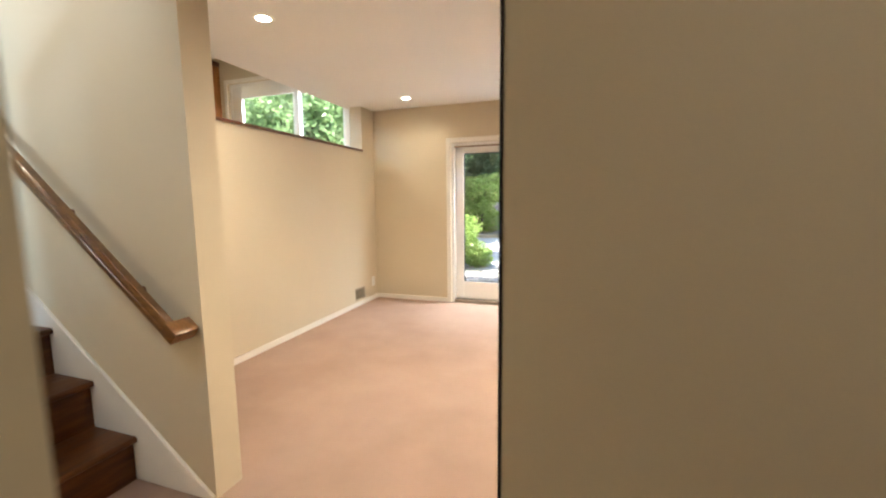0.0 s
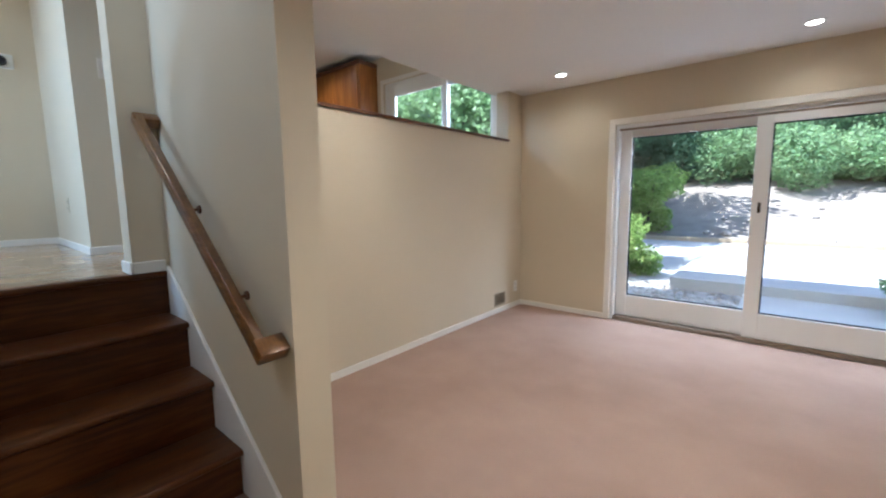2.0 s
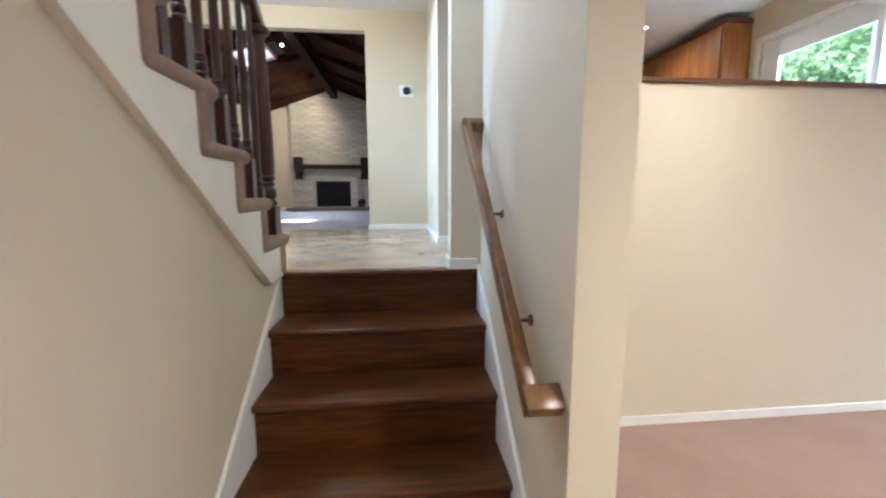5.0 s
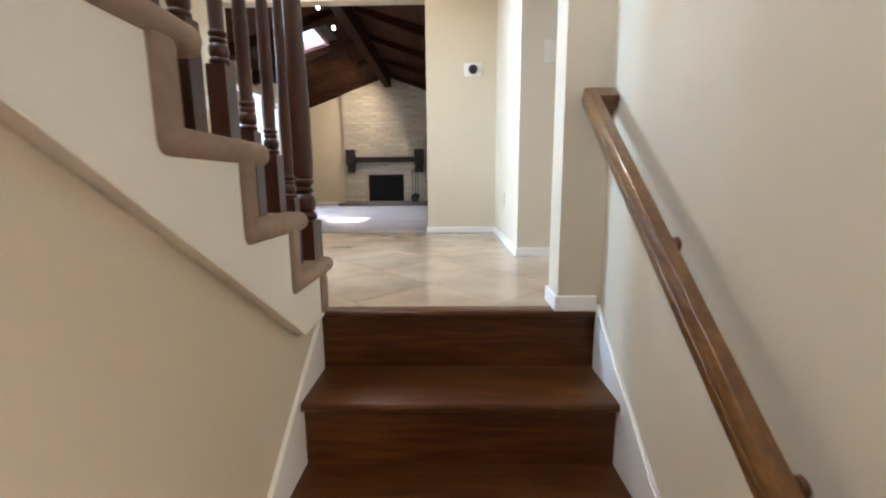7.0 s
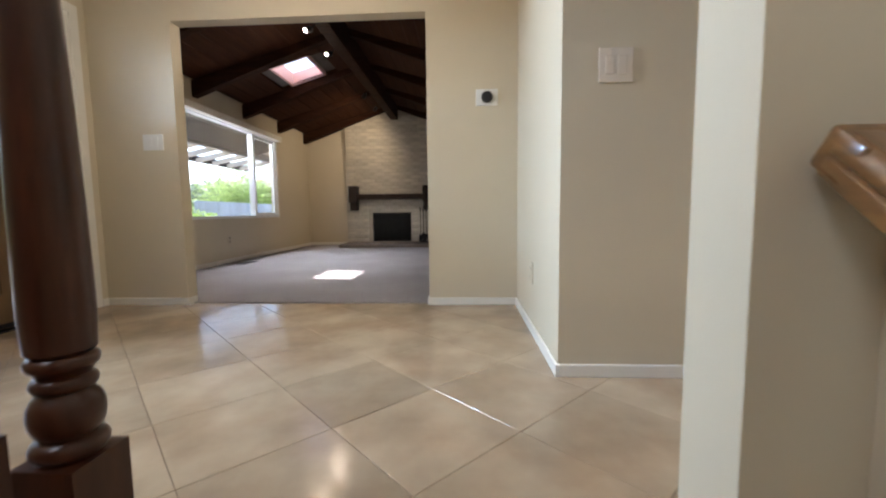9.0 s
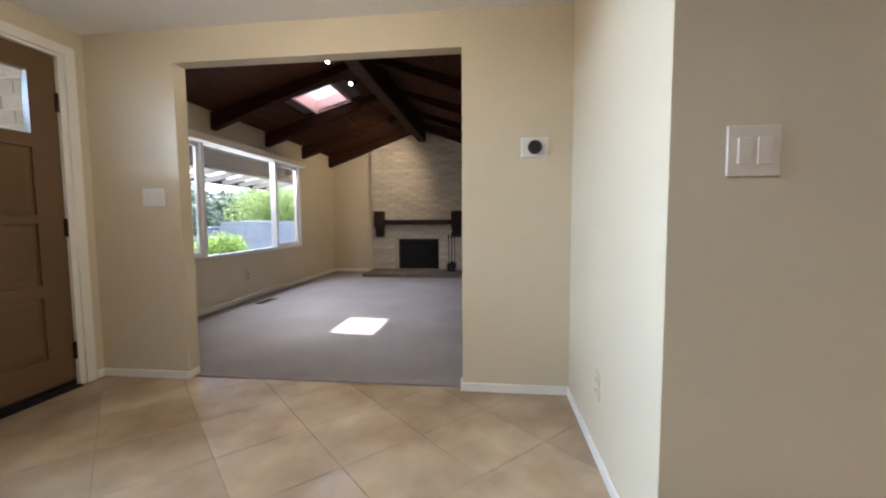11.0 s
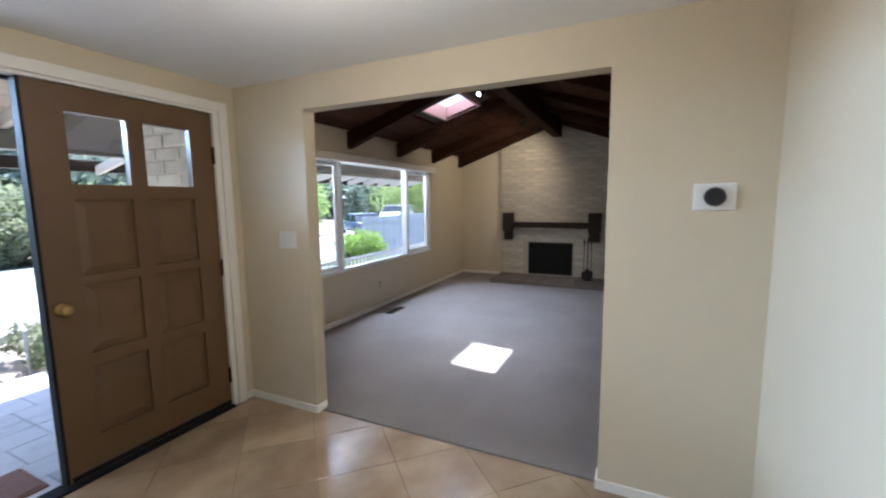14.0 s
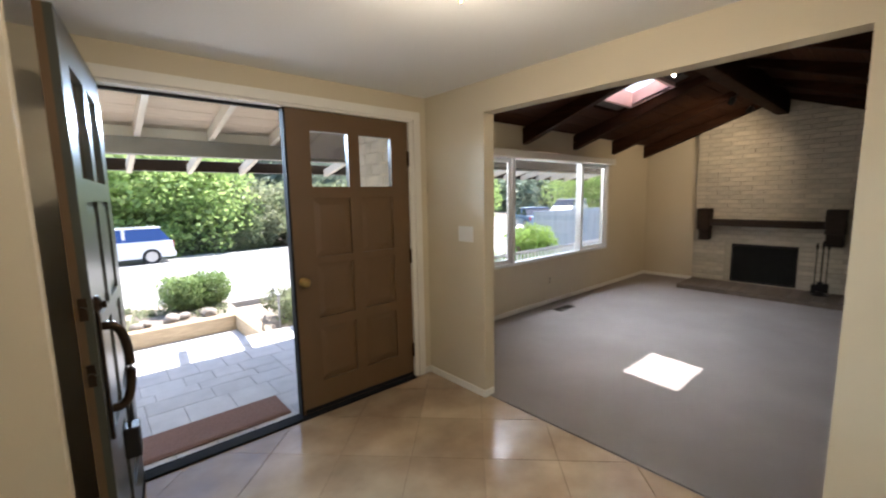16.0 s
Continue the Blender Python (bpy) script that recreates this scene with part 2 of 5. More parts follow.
M["leaf_grey"] = leaf_mat("silver_leaf", (0.22, 0.27, 0.14), (0.30, 0.32, 0.20))
# distance haze is put into this paler leaf colour
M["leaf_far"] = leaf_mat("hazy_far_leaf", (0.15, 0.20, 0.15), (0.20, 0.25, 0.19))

# ---- builders ----


def box(bm, x0, x1, y0, y1, z0, z1, m=None):
    r = bmesh.ops.create_cube(bm, size=1.0)
    t = Matrix.Translation(((x0 + x1) / 2, (y0 + y1) / 2, (z0 + z1) / 2)) @ Matrix.Diagonal((abs(x1 - x0), abs(y1 - y0), abs(z1 - z0), 1))
    bmesh.ops.transform(bm, matrix=m @ t if m else t, verts=r["verts"])
    return r["verts"]


def prism(bm, pts, axis, a0, a1):
    """A polygon in the plane across axis, extruded from a0 to a1. pts: (x, z) for axis y, (y, z) for x, (x, y) for z."""
    def at(p, a):
        return {"y": (p[0], a, p[1]), "x": (a, p[0], p[1]), "z": (p[0], p[1], a)}[axis]
    lo = [bm.verts.new(at(p, a0)) for p in pts]
    hi = [bm.verts.new(at(p, a1)) for p in pts]
    k = len(pts)
    fs = [bm.faces.new(lo), bm.faces.new(list(reversed(hi)))]
    for i in range(k):
        fs.append(bm.faces.new([lo[i], hi[i], hi[(i + 1) % k], lo[(i + 1) % k]]))
    bmesh.ops.recalc_face_normals(bm, faces=fs)
    return lo + hi


def lathe(bm, prof, centre, seg=20, m=None):
    """prof: (radius, z) from below upwards, turned about the upright through centre."""
    c = Vector(centre)
    rings = []
    for r, z in prof:
        rings.append([bm.verts.new(c + Vector((r * math.cos(2 * math.pi * i / seg), r * math.sin(2 * math.pi * i / seg), z))) for i in range(seg)])
    for a, b in zip(rings, rings[1:]):
        for i in range(seg):
            bm.faces.new([a[i], a[(i + 1) % seg], b[(i + 1) % seg], b[i]])
    bm.faces.new(list(reversed(rings[0])))
    bm.faces.new(rings[-1])
    vs = [v for r in rings for v in r]
    if m:
        bmesh.ops.transform(bm, matrix=m, verts=vs)
    return vs


def tube(bm, pts, r, seg=10):
    """A round bar along a line of points."""
    pts = [Vector(p) for p in pts]
    rings = []
    for i, p in enumerate(pts):
        d = (pts[min(i + 1, len(pts) - 1)] - pts[max(i - 1, 0)]).normalized()
        q = d.to_track_quat("Z", "Y")
        rings.append([bm.verts.new(p + q @ Vector((r * math.cos(2 * math.pi * k / seg), r * math.sin(2 * math.pi * k / seg), 0))) for k in range(seg)])
    for a, b in zip(rings, rings[1:]):
        for k in range(seg):
            bm.faces.new([a[k], a[(k + 1) % seg], b[(k + 1) % seg], b[k]])
    bm.faces.new(list(reversed(rings[0])))
    bm.faces.new(rings[-1])


def mesh_of(name, bm, material, bevel=0.0, seg=2, smooth=False):
    if bevel:
        es = [e for e in bm.edges if len(e.link_faces) == 2 and e.calc_face_angle(0) > 0.5]
        bmesh.ops.bevel(bm, geom=es, offset=bevel, segments=seg, affect="EDGES", profile=0.5)
    me = bpy.data.meshes.new(name)
    bm.to_mesh(me)
    bm.free()
    me.materials.append(material)
    if smooth:
        for p in me.polygons:
            p.use_smooth = True
        me.set_sharp_from_angle(angle=radians(40))
    return me


def solid(name, bm, material, label, category, kind="", group="", bevel=0.0, seg=2, smooth=False):
    """One top-level mesh object."""
    return tagged(new(name, mesh_of(name, bm, material, bevel, seg, smooth)), label, category, group, kind)


def part(name, bm, material, parent, label="", bevel=0.0, seg=2, smooth=False):
    ob = new(name, mesh_of(name, bm, material, bevel, seg, smooth))
    ob.parent = parent
    ob.matrix_parent_inverse = parent.matrix_basis.inverted() if parent.parent is None else Matrix.Identity(4)
    return tagged(ob, label)


def thing(name, label, category, at=(0, 0, 0), kind="", group=""):
    ob = new(name)
    ob.matrix_basis = Matrix.Translation(at)
    return tagged(ob, label, category, group, kind)


def bmn():
    return bmesh.new()


def simple(fn, *args):
    bm = bmesh.new()
    fn(bm, *args)
    return bm

# ---- large structure ----
LOW, FOY, FAM = -0.85, 2.19, 1.405          # lower floor, entry ceiling, family room ceiling
RISE, RUN = 0.2165, 0.240                  # wooden stairs
SW = -1.0                                  # left face of the stairs
DW = -3.12                                 # inner face of the entry door wall
OX = -2.34                                 # entry face of the wall with the wide opening


def wall(name, label, boxes, material="wall"):
    bm = bmn()
    for b in boxes:
        box(bm, *b)
    return solid(name, bm, M[material], label, "wall", "structure")


wall("wall_handrail", "beige painted wall beside the wooden stairs", [(-0.125, 1.14, 0.0, 0.13, -0.95, FOY), (-0.125, 0.006, -0.15, 0.0, 0.0, FOY)])
wall("wall_half", "beige half wall under the wooden ledge", [(-0.03, 0.11, 0.13, 3.33, -0.95, 0.905), (-0.03, 0.11, 3.05, 3.33, 0.905, FAM), (-0.10, 0.04, 0.13, 3.75, FAM + 0.12, 2.40), (-0.03, 0.11, 3.33, 3.75, -0.95, FAM)])
SX0, SX1, SZ1 = 1.085, 3.30, 0.985
wall("wall_slider", "beige wall round the sliding glass door", [(0.11, SX0, 3.33, 3.48, -0.95, FAM), (SX1, 4.40, 3.33, 3.48, -0.95, FAM), (SX0, SX1, 3.33, 3.48, SZ1, FAM), (SX0, SX1, 3.33, 3.48, -0.95, LOW - 0.02)])
wall("wall_east", "beige end wall of the family room", [(4.40, 4.55, -2.12, 3.48, -0.95, FAM)])
wall("wall_passage", "plain beige wall beside the passage", [(3.23, 4.40, -0.644, -0.52, LOW, FAM), (2.412, 3.23, -0.644, -0.52, LOW + 2.05, FAM)])
# stairwell walls above FOY are unseen, added round the assumed landing opening
wall("wall_stairs_far", "beige wall beyond the carpeted stairs", [(-0.20, 4.40, -2.12, -2.0, -0.95, 2.60), (-0.20, 0.55, -2.12, -2.0, 2.60, 3.70), (1.85, 4.40, -2.12, -2.0, 2.60, 3.70), (0.0, 2.40, -2.12, 0.13, 3.70, 3.82), (2.30, 2.40, -2.0, 0.13, FOY, 3.70), (-0.10, 0.0, -2.0, 0.13, FOY + 0.15, 3.70), (0.0, 2.30, 0.0, 0.13, FOY, 3.70)])
bm = bmn()
prism(bm, [(0.0, -0.95), (2.225, -0.95), (2.225, 1.418), (0.21, -0.010), (0.0, -0.010)], "y", SW - 0.10, SW)
solid("wall_stair_side", bm, M["wall"], "beige wall below the carpeted stairs", "wall", "structure")
wall("wall_low_upper", "beige wall above the passage", [(2.34, 4.40, -2.0, -0.644, FAM, FOY), (2.22, 2.34, -2.0, -1.0, 1.43, FOY)])

wall("wall_entry", "beige entry wall round the double front door", [(OX, -2.215, DW - 0.14, DW, -0.2, FOY), (-0.365, 2.3, DW - 0.14, DW, -0.2, FOY), (-2.215, -0.365, DW - 0.14, DW, 2.015, FOY), (2.2, 2.3, DW, -2.12, -0.2, FOY)])
OY0, OY1, OZ = -2.505, -0.73, 1.99
wall("wall_opening", "beige wall with a wide opening to the living room", [(OX - 0.10, OX, -3.79, OY0, -0.2, 3.0), (OX - 0.10, OX, OY1, 0.10, -0.2, 3.0), (OX - 0.10, OX, OY0, OY1, OZ, 3.0)])
wall("wall_closet", "beige wall block with the light switch", [(OX, -1.09, -0.115, 0.95, 0.0, FOY)])
wall("wall_kitchen_side", "beige kitchen wall", [(-5.0, OX, 0.10, 0.20, 0.0, 2.40), (-5.12, -5.0, 0.10, 3.70, 0.0, 2.40)])
KW = 3.59
wall("wall_kitchen_window", "pale kitchen wall round the window", [(-5.0, -2.34, KW, KW + 0.16, -0.95, 2.40), (-0.42, -0.03, KW, KW + 0.16, -0.95, 2.40), (-2.34, -0.42, KW, KW + 0.16, -0.95, 0.95), (-2.34, -0.42, KW, KW + 0.16, 2.02, 2.40)])
LW, LX = -3.65, -7.73
WX0, WX1, WZ0, WZ1 = -6.36, -3.66, 0.60, 1.90
wall("wall_living_window", "beige living room wall round the picture window", [(LX - 0.14, WX0, LW - 0.14, LW, -0.2, 2.24), (WX1, OX - 0.10, LW - 0.14, LW, -0.2, 2.24), (WX0, WX1, LW - 0.14, LW, -0.2, WZ0), (WX0, WX1, LW - 0.14, LW, WZ1, 2.24)])
wall("wall_fireplace", "beige gable wall behind the brick chimney breast", [(LX - 0.14, LX, LW, 0.10, -0.2, 3.0)])
wall("wall_living_side", "beige side wall of the living room", [(LX, OX - 0.10, -0.03, 0.10, -0.2, 2.24)])

# floors
bm = bmn()
box(bm, 0.11, 4.40, -2.0, 3.33, -1.0, LOW)
solid("floor_family", bm, M["carpet"], "rose-beige cut pile carpet on the lower floor", "carpet floor", "structure")
bm = bmn()
box(bm, LX, OX - 0.045, LW, -0.03, -0.2, 0.008)
solid("floor_living", bm, M["carpet2"], "taupe cut pile carpet in the living room", "carpet floor", "structure")
bm = bmn()
box(bm, -5.0, -0.03, 0.95, KW, -0.2, 0.0)
solid("floor_kitchen", bm, M["tile"], "polished travertine kitchen floor", "tile floor", "structure")
bm = bmn()
box(bm, OX - 0.045, -0.045, DW - 0.02, 0.95, -0.2, -0.004)
floor_entry = solid("floor_entry", bm, M["grout"], "polished travertine tiles laid diagonally in the entry", "tile floor", "structure")

# ceilings
bm = bmn()
box(bm, OX, 0.0, DW, 0.95, FOY, FOY + 0.15)
box(bm, 0.0, 2.30, DW, -2.12, FOY, FOY + 0.15)
solid("ceiling_entry", bm, M["ceil"], "white textured entry ceiling", "ceiling", "structure")
bm = bmn()
box(bm, -0.10, 4.40, 0.13, 3.33, FAM, FAM + 0.12)
box(bm, 1.14, 4.40, -0.52, 0.13, FAM, FAM + 0.12)
box(bm, 2.432, 4.40, -2.0, -0.52, FAM, FAM + 0.12)
solid("ceiling_family", bm, M["ceil"], "white textured family room ceiling", "ceiling", "structure")
bm = bmn()
box(bm, -5.0, -0.03, 0.95, KW, 2.40, 2.52)
box(bm, -5.0, OX, 0.20, 0.95, 2.40, 2.52)
solid("ceiling_kitchen", bm, M["ceil"], "white kitchen ceiling", "ceiling", "structure")

# vaulted living room ceiling of stained boards, with a skylight well
RY, RZ, SLOPE = -1.84, 2.757, 0.297
KX0, KX1, KY0, KY1 = -5.28, -4.63, -2.86, -2.42


def zc(y):
    return RZ - SLOPE * abs(y - RY)


def slope_slab(bm, x0, x1, y0, y1, t=0.14):
    prism(bm, [(y0, zc(y0)), (y1, zc(y1)), (y1, zc(y1) + t), (y0, zc(y0) + t)], "x", x0, x1)


bm = bmn()
nb = 13
for i in range(nb):
    a = -4.4 + (RY + 4.4) * i / nb
    b = -4.4 + (RY + 4.4) * (i + 1) / nb - 0.006
    spans = [(LX - 0.14, OX - 0.02)]
    if b > KY0 and a < KY1:
        spans = [(LX - 0.14, KX0), (KX1, OX - 0.02)]
    for s0, s1 in spans:
        if a < LW - 0.14:
            continue
        slope_slab(bm, s0, s1, a, b, 0.03)
for i in range(nb):
    a = RY + (0.1 - RY) * i / nb
    b = RY + (0.1 - RY) * (i + 1) / nb - 0.006
    slope_slab(bm, LX - 0.14, OX - 0.02, a, b, 0.03)
solid("ceiling_living", bm, M["board"], "dark-stained tongue and groove vaulted ceiling", "ceiling", "structure")
bm = bmn()
for s in ((LX - 0.3, KX0 - 0.03, -4.9, RY), (KX1 + 0.03, OX + 0.3, -4.9, RY), (KX0 - 0.03, KX1 + 0.03, -4.9, KY0 - 0.03), (KX0 - 0.03, KX1 + 0.03, KY1 + 0.03, RY), (LX - 0.3, OX + 0.3, RY, 1.0)):
    prism(bm, [(s[2], zc(s[2]) + 0.032), (s[3], zc(s[3]) + 0.032), (s[3], zc(s[3]) + 0.16), (s[2], zc(s[2]) + 0.16)], "x", s[0], s[1])
solid("roof_living", bm, M["roofing"], "dark shingled roof over the living room", "roof", "structure")

sk = thing("skylight", "white-lined skylight in the stained board ceiling", "skylight", ((KX0 + KX1) / 2, (KY0 + KY1) / 2, 2.5))
for nm, x0, x1, y0, y1 in (("shaft_side", KX0 - 0.025, KX0, KY0, KY1), ("shaft_side", KX1, KX1 + 0.025, KY0, KY1), ("shaft_side", KX0 - 0.025, KX1 + 0.025, KY0 - 0.025, KY0), ("shaft_side", KX0 - 0.025, KX1 + 0.025, KY1, KY1 + 0.025)):
    bm = bmn()
    prism(bm, [(y0, zc(y0) - 0.004), (y1, zc(y1) - 0.004), (y1, zc(y1) + 0.17), (y0, zc(y0) + 0.17)], "x", x0, x1)
    part(nm, bm, M["shaft"], sk, "shaft wall tinted pink for bounced light")
bm = bmn()
prism(bm, [(KY0, zc(KY0) + 0.164), (KY1, zc(KY1) + 0.164), (KY1, zc(KY1) + 0.170), (KY0, zc(KY0) + 0.170)], "x", KX0, KX1)
part("pane", bm, M["glass"], sk, "clear skylight pane").visible_shadow = False


def rafter(x):
    t = thing("ceiling_beam", "dark-stained sloping ceiling beam", "ceiling beam", (x, LW, 2.0), group="ceiling beams")
    bm = bmn()
    prism(bm, [(LW, 2.03), (LW, 2.22), (RY, zc(RY) - 0.002), (RY, zc(RY) - 0.07)], "x", x - 0.05, x + 0.05)
    part("sloped_beam", bm, M["beam"], t, bevel=0.006)
    bm = bmn()
    prism(bm, [(RY, zc(RY) - 0.002), (RY, zc(RY) - 0.07), (-0.03, 2.03), (-0.03, 2.215)], "x", x - 0.05, x + 0.05)
    part("sloped_beam", bm, M["beam"], t, bevel=0.006)


for x in (-3.19, -4.28, -5.37, -6.46, -7.58):
    rafter(x)
bm = bmn()
box(bm, LX, OX - 0.10, RY - 0.07, RY + 0.07, 2.47, 2.745)
solid("ridge_beam", bm, M["beam"], "dark-stained ridge beam along the vault", "ceiling beam", bevel=0.008)

# house shell above and roof, both unseen, sized by the shade they cast on the yard
wall("wall_upper_storey", "stuccoed upper storey of the house", [(2.45, 4.55, -2.12, 3.48, FOY + 0.16, 4.2), (0.11, 2.45, 0.14, 3.48, FOY + 0.16, 4.2), (0.11, 4.55, 3.33, 3.48, FAM + 0.125, FOY + 0.16), (4.40, 4.55, -2.12, 3.33, FAM + 0.125, FOY + 0.16), (2.30, 4.40, -2.12, -2.0, FAM + 0.125, FOY + 0.16)], "stucco")
bm = bmn()
box(bm, -1.3, 5.0, -2.6, 4.75, 4.2, 4.4)
box(bm, -2.3, 0.11, -3.3, 0.2, 2.53, 2.66)
box(bm, -5.3, 0.11, 0.2, 4.35, 2.53, 2.66)
box(bm, 0.11, 2.4, -3.3, -2.12, 2.53, 2.66)
solid("roof_house", bm, M["roofing"], "dark flat roof over the house", "roof", "structure")

# ---- wooden stairs ----
st = thing("wooden_stairs", "dark-stained oak stairs down to the carpeted floor", "stairs", (0.35, -0.5, LOW))
for i in range(4):
    x, z = RUN * i, -RISE * i
    bm = bmn()
    box(bm, x - (RUN + 0.030 if i else 0.045), x + 0.012, SW + 0.003, -0.001 if i else -0.001, z - 0.028, z)
    part("tread", bm, M["stair"], st, bevel=0.011, seg=3, smooth=True)
    bm = bmn()
    zb = LOW if i == 3 else z - RISE
    box(bm, x - 0.035, x - 0.016, SW + 0.003, -0.001, zb, z - 0.028)
    part("riser", bm, M["stair"], st)


def skirt(name, y0, y1, za, zb, x1):
    bm = bmn()
    prism(bm, [(0.0, za), (x1, zb), (x1, LOW), (0.62, LOW), (0.0, -0.32)], "y", y0, y1)
    return solid(name, bm, M["trim"], "painted skirting board slanting down beside the stairs", "skirting", "structure", bevel=0.004)


skirt("trim_stairs_wall", -0.016, -0.0005, 0.028, -0.835, 1.135)
skirt("trim_stairs_side", SW + 0.0005, SW + 0.016, -0.014, -0.815, 1.14)

# handrail on the wall
hr = thing("handrail", "varnished oak handrail on the wall beside the stairs", "handrail", (1.1, -0.08, -0.14))
A, B = Vector((1.075, -0.080, -0.125)), Vector((0.040, -0.080, 0.712))
d = (B - A).normalized()
up = d.cross(Vector((0, -1, 0))).normalized()
if up.z < 0:
    up = -up
bm = bmn()
prof = [(-0.019, -0.027), (0.019, -0.027), (0.022, -0.012), (0.022, -0.005), (0.0175, -0.002), (0.022, 0.001), (0.022, 0.010), (0.014, 0.025), (-0.014, 0.025), (-0.022, 0.010), (-0.022, 0.001), (-0.0175, -0.002), (-0.022, -0.005), (-0.022, -0.012)]
ra = [bm.verts.new(A + Vector((0, 1, 0)) * u + up * v) for u, v in prof]
rb = [bm.verts.new(B + Vector((0, 1, 0)) * u + up * v) for u, v in prof]
for i in range(len(prof)):
    j = (i + 1) % len(prof)
    bm.faces.new([ra[i], ra[j], rb[j], rb[i]])
bm.faces.new(ra)
bm.faces.new(rb)
bmesh.ops.recalc_face_normals(bm, faces=bm.faces[:])
part("rail", bm, M["rail"], hr, bevel=0.0012, smooth=True)
bm = bmn()
box(bm, -0.034, 0.034, -0.022, 0.078, -0.028, 0.026, Matrix.Translation(A + d * -0.015) @ Matrix.Rotation(math.atan2(d.z, -d.x), 4, "Y"))
part("return_end", bm, M["rail"], hr, "oak return end against the wall", bevel=0.006, smooth=True)
bm = bmn()
box(bm, -0.026, 0.026, -0.021, 0.078, -0.025, 0.024, Matrix.Translation(B - d * 0.008) @ Matrix.Rotation(math.atan2(d.z, -d.x), 4, "Y"))
part("return_end", bm, M["rail"], hr, bevel=0.006, smooth=True)
for k in (0.23, 0.60):
    p = A + (B - A) * k
    bm = bmn()
    tube(bm, [p + Vector((0, 0.078, -0.075)), p + Vector((0, 0.04, -0.075)), p + Vector((0, 0.012, -0.062)), p + Vector((0, 0.0, -0.025))], 0.006)
    lathe(bm, [(0.018, 0), (0.016, 0.008)], (0, 0, 0), 14, Matrix.Translation(p + Vector((0, 0.0795, -0.075))) @ Matrix.Rotation(radians(90), 4, "X"))
    part("bracket", bm, M["ledge"], hr, "dark brown handrail bracket", smooth=True)

# ---- carpeted upper flight with balusters ----
UR, UN, UX, UZ, NUP = 0.179, 0.238, -0.100, 0.186, 10
cs = thing("carpeted_stairs", "upper stairs wrapped in light brown carpet", "stairs", (0.0, -1.5, 0.0))
for k in range(NUP):
    x, z = UX + UN * k, UZ + UR * k
    bm = bmn()
    prism(bm, [(x, z - 0.056), (x, z), (x + UN + 0.146, z), (x + UN + 0.146, z - 0.056)], "y", -1.998, -0.958)
    part("tread", bm, M["carpet3"], cs, bevel=0.026, seg=4, smooth=True)
    bm = bmn()
    z0 = 0.0 if k == 0 else z - UR - 0.040
    prism(bm, [(x + 0.078, z0), (x + 0.144, z0), (x + 0.144, z - 0.04), (x + 0.078, z - 0.04)], "y", -1.998, -0.961)
    part("riser", bm, M["carpet3"], cs, bevel=0.016, seg=3, smooth=True)
bm = bmn()
pts = [(UX + 0.075, 0.0), (0.0, 0.0), (0.0, -0.012), (0.20, -0.012), (2.22, 1.414), (2.22, UZ + UR * 9 - 0.02)]
for k in range(NUP - 1, -1, -1):
    x, z = UX + UN * k, UZ + UR * k
    if x + UN + 0.08 < 2.22:
        pts.append((x + UN + 0.08, z - 0.04))
    pts.append((min(x + 0.08, 2.22), z - 0.04))
pts = [p for i, p in enumerate(pts) if i == 0 or (Vector(p) - Vector(pts[i - 1])).length > 1e-4]
prism(bm, pts, "y", SW - 0.06, SW + 0.028)
part("stringer", bm, M["string"], cs, "cream painted stair stringer")

def turned(bm, x, y, z0, z1, r, sq, base):
    """A turned post with a square foot of half-width sq and height base."""
    box(bm, x - sq, x + sq, y - sq, y + sq, z0, z0 + base)
    h = z1 - z0 - base
    k = min(1.0, sq / 0.045)

    def bead(c, hh, r0, r1):
        """A rounded swelling about height c, half as tall as hh, from radius r0 out to r1."""
        return [(r0 + (r1 - r0) * math.cos(radians(q)), c + hh * math.sin(radians(q))) for q in (-80, -55, -28, 0, 28, 55, 80)]

    prof = [(sq * 0.86, 0.0)] + bead(0.016 * k, 0.014 * k, sq * 0.74, sq * 1.00) + bead(0.062 * k, 0.030 * k, sq * 0.66, sq * 0.97)
    prof += bead(0.106 * k, 0.011 * k, sq * 0.64, sq * 0.84) + bead(0.136 * k, 0.011 * k, sq * 0.72, sq * 0.92)
    prof += [(r * 0.98, 0.152 * k), (r * 1.04, 0.20), (r * 1.0, h * 0.45), (r * 0.85, h * 0.75), (r * 0.72, h - 0.01), (r * 0.72, h)]
    lathe(bm, [(a, z0 + base + b) for a, b in prof], (x, y, 0), 18)


bal = thing("balustrade", "dark walnut turned balusters and handrail on the carpeted stairs", "balustrade", (0.0, -1.05, UZ))
NX, NY = -0.030, -1.038
bm = bmn()
turned(bm, NX, NY, UZ - 0.002, 1.10, 0.040, 0.045, 0.137)
lathe(bm, [(0.03, 1.10), (0.052, 1.11), (0.052, 1.13), (0.04, 1.14)], (NX, NY, 0), 18)
part("newel_post", bm, M["dark"], bal, "thick turned newel post", smooth=True)
RS = UR / UN
for k in range(0, NUP):
    for f in (0.24, 0.78):
        x = UX + UN * (k + f)
        if x < 0.03 or x > 2.1:
            continue
        zt = 1.09 + RS * (x - NX)
        bm = bmn()
        turned(bm, x, NY, UZ + UR * k - 0.004, min(zt, 2.15), 0.016, 0.022, 0.17 if f < 0.5 else 0.22)
        part("baluster", bm, M["dark"], bal, smooth=True)
bm = bmn()
r0, r1 = Vector((NX - 0.04, NY, 1.115)), Vector((NX + 1.35, NY, 1.115 + RS * 1.39))
dd = (r1 - r0).normalized()
uu = Vector((-dd.z, 0, dd.x))
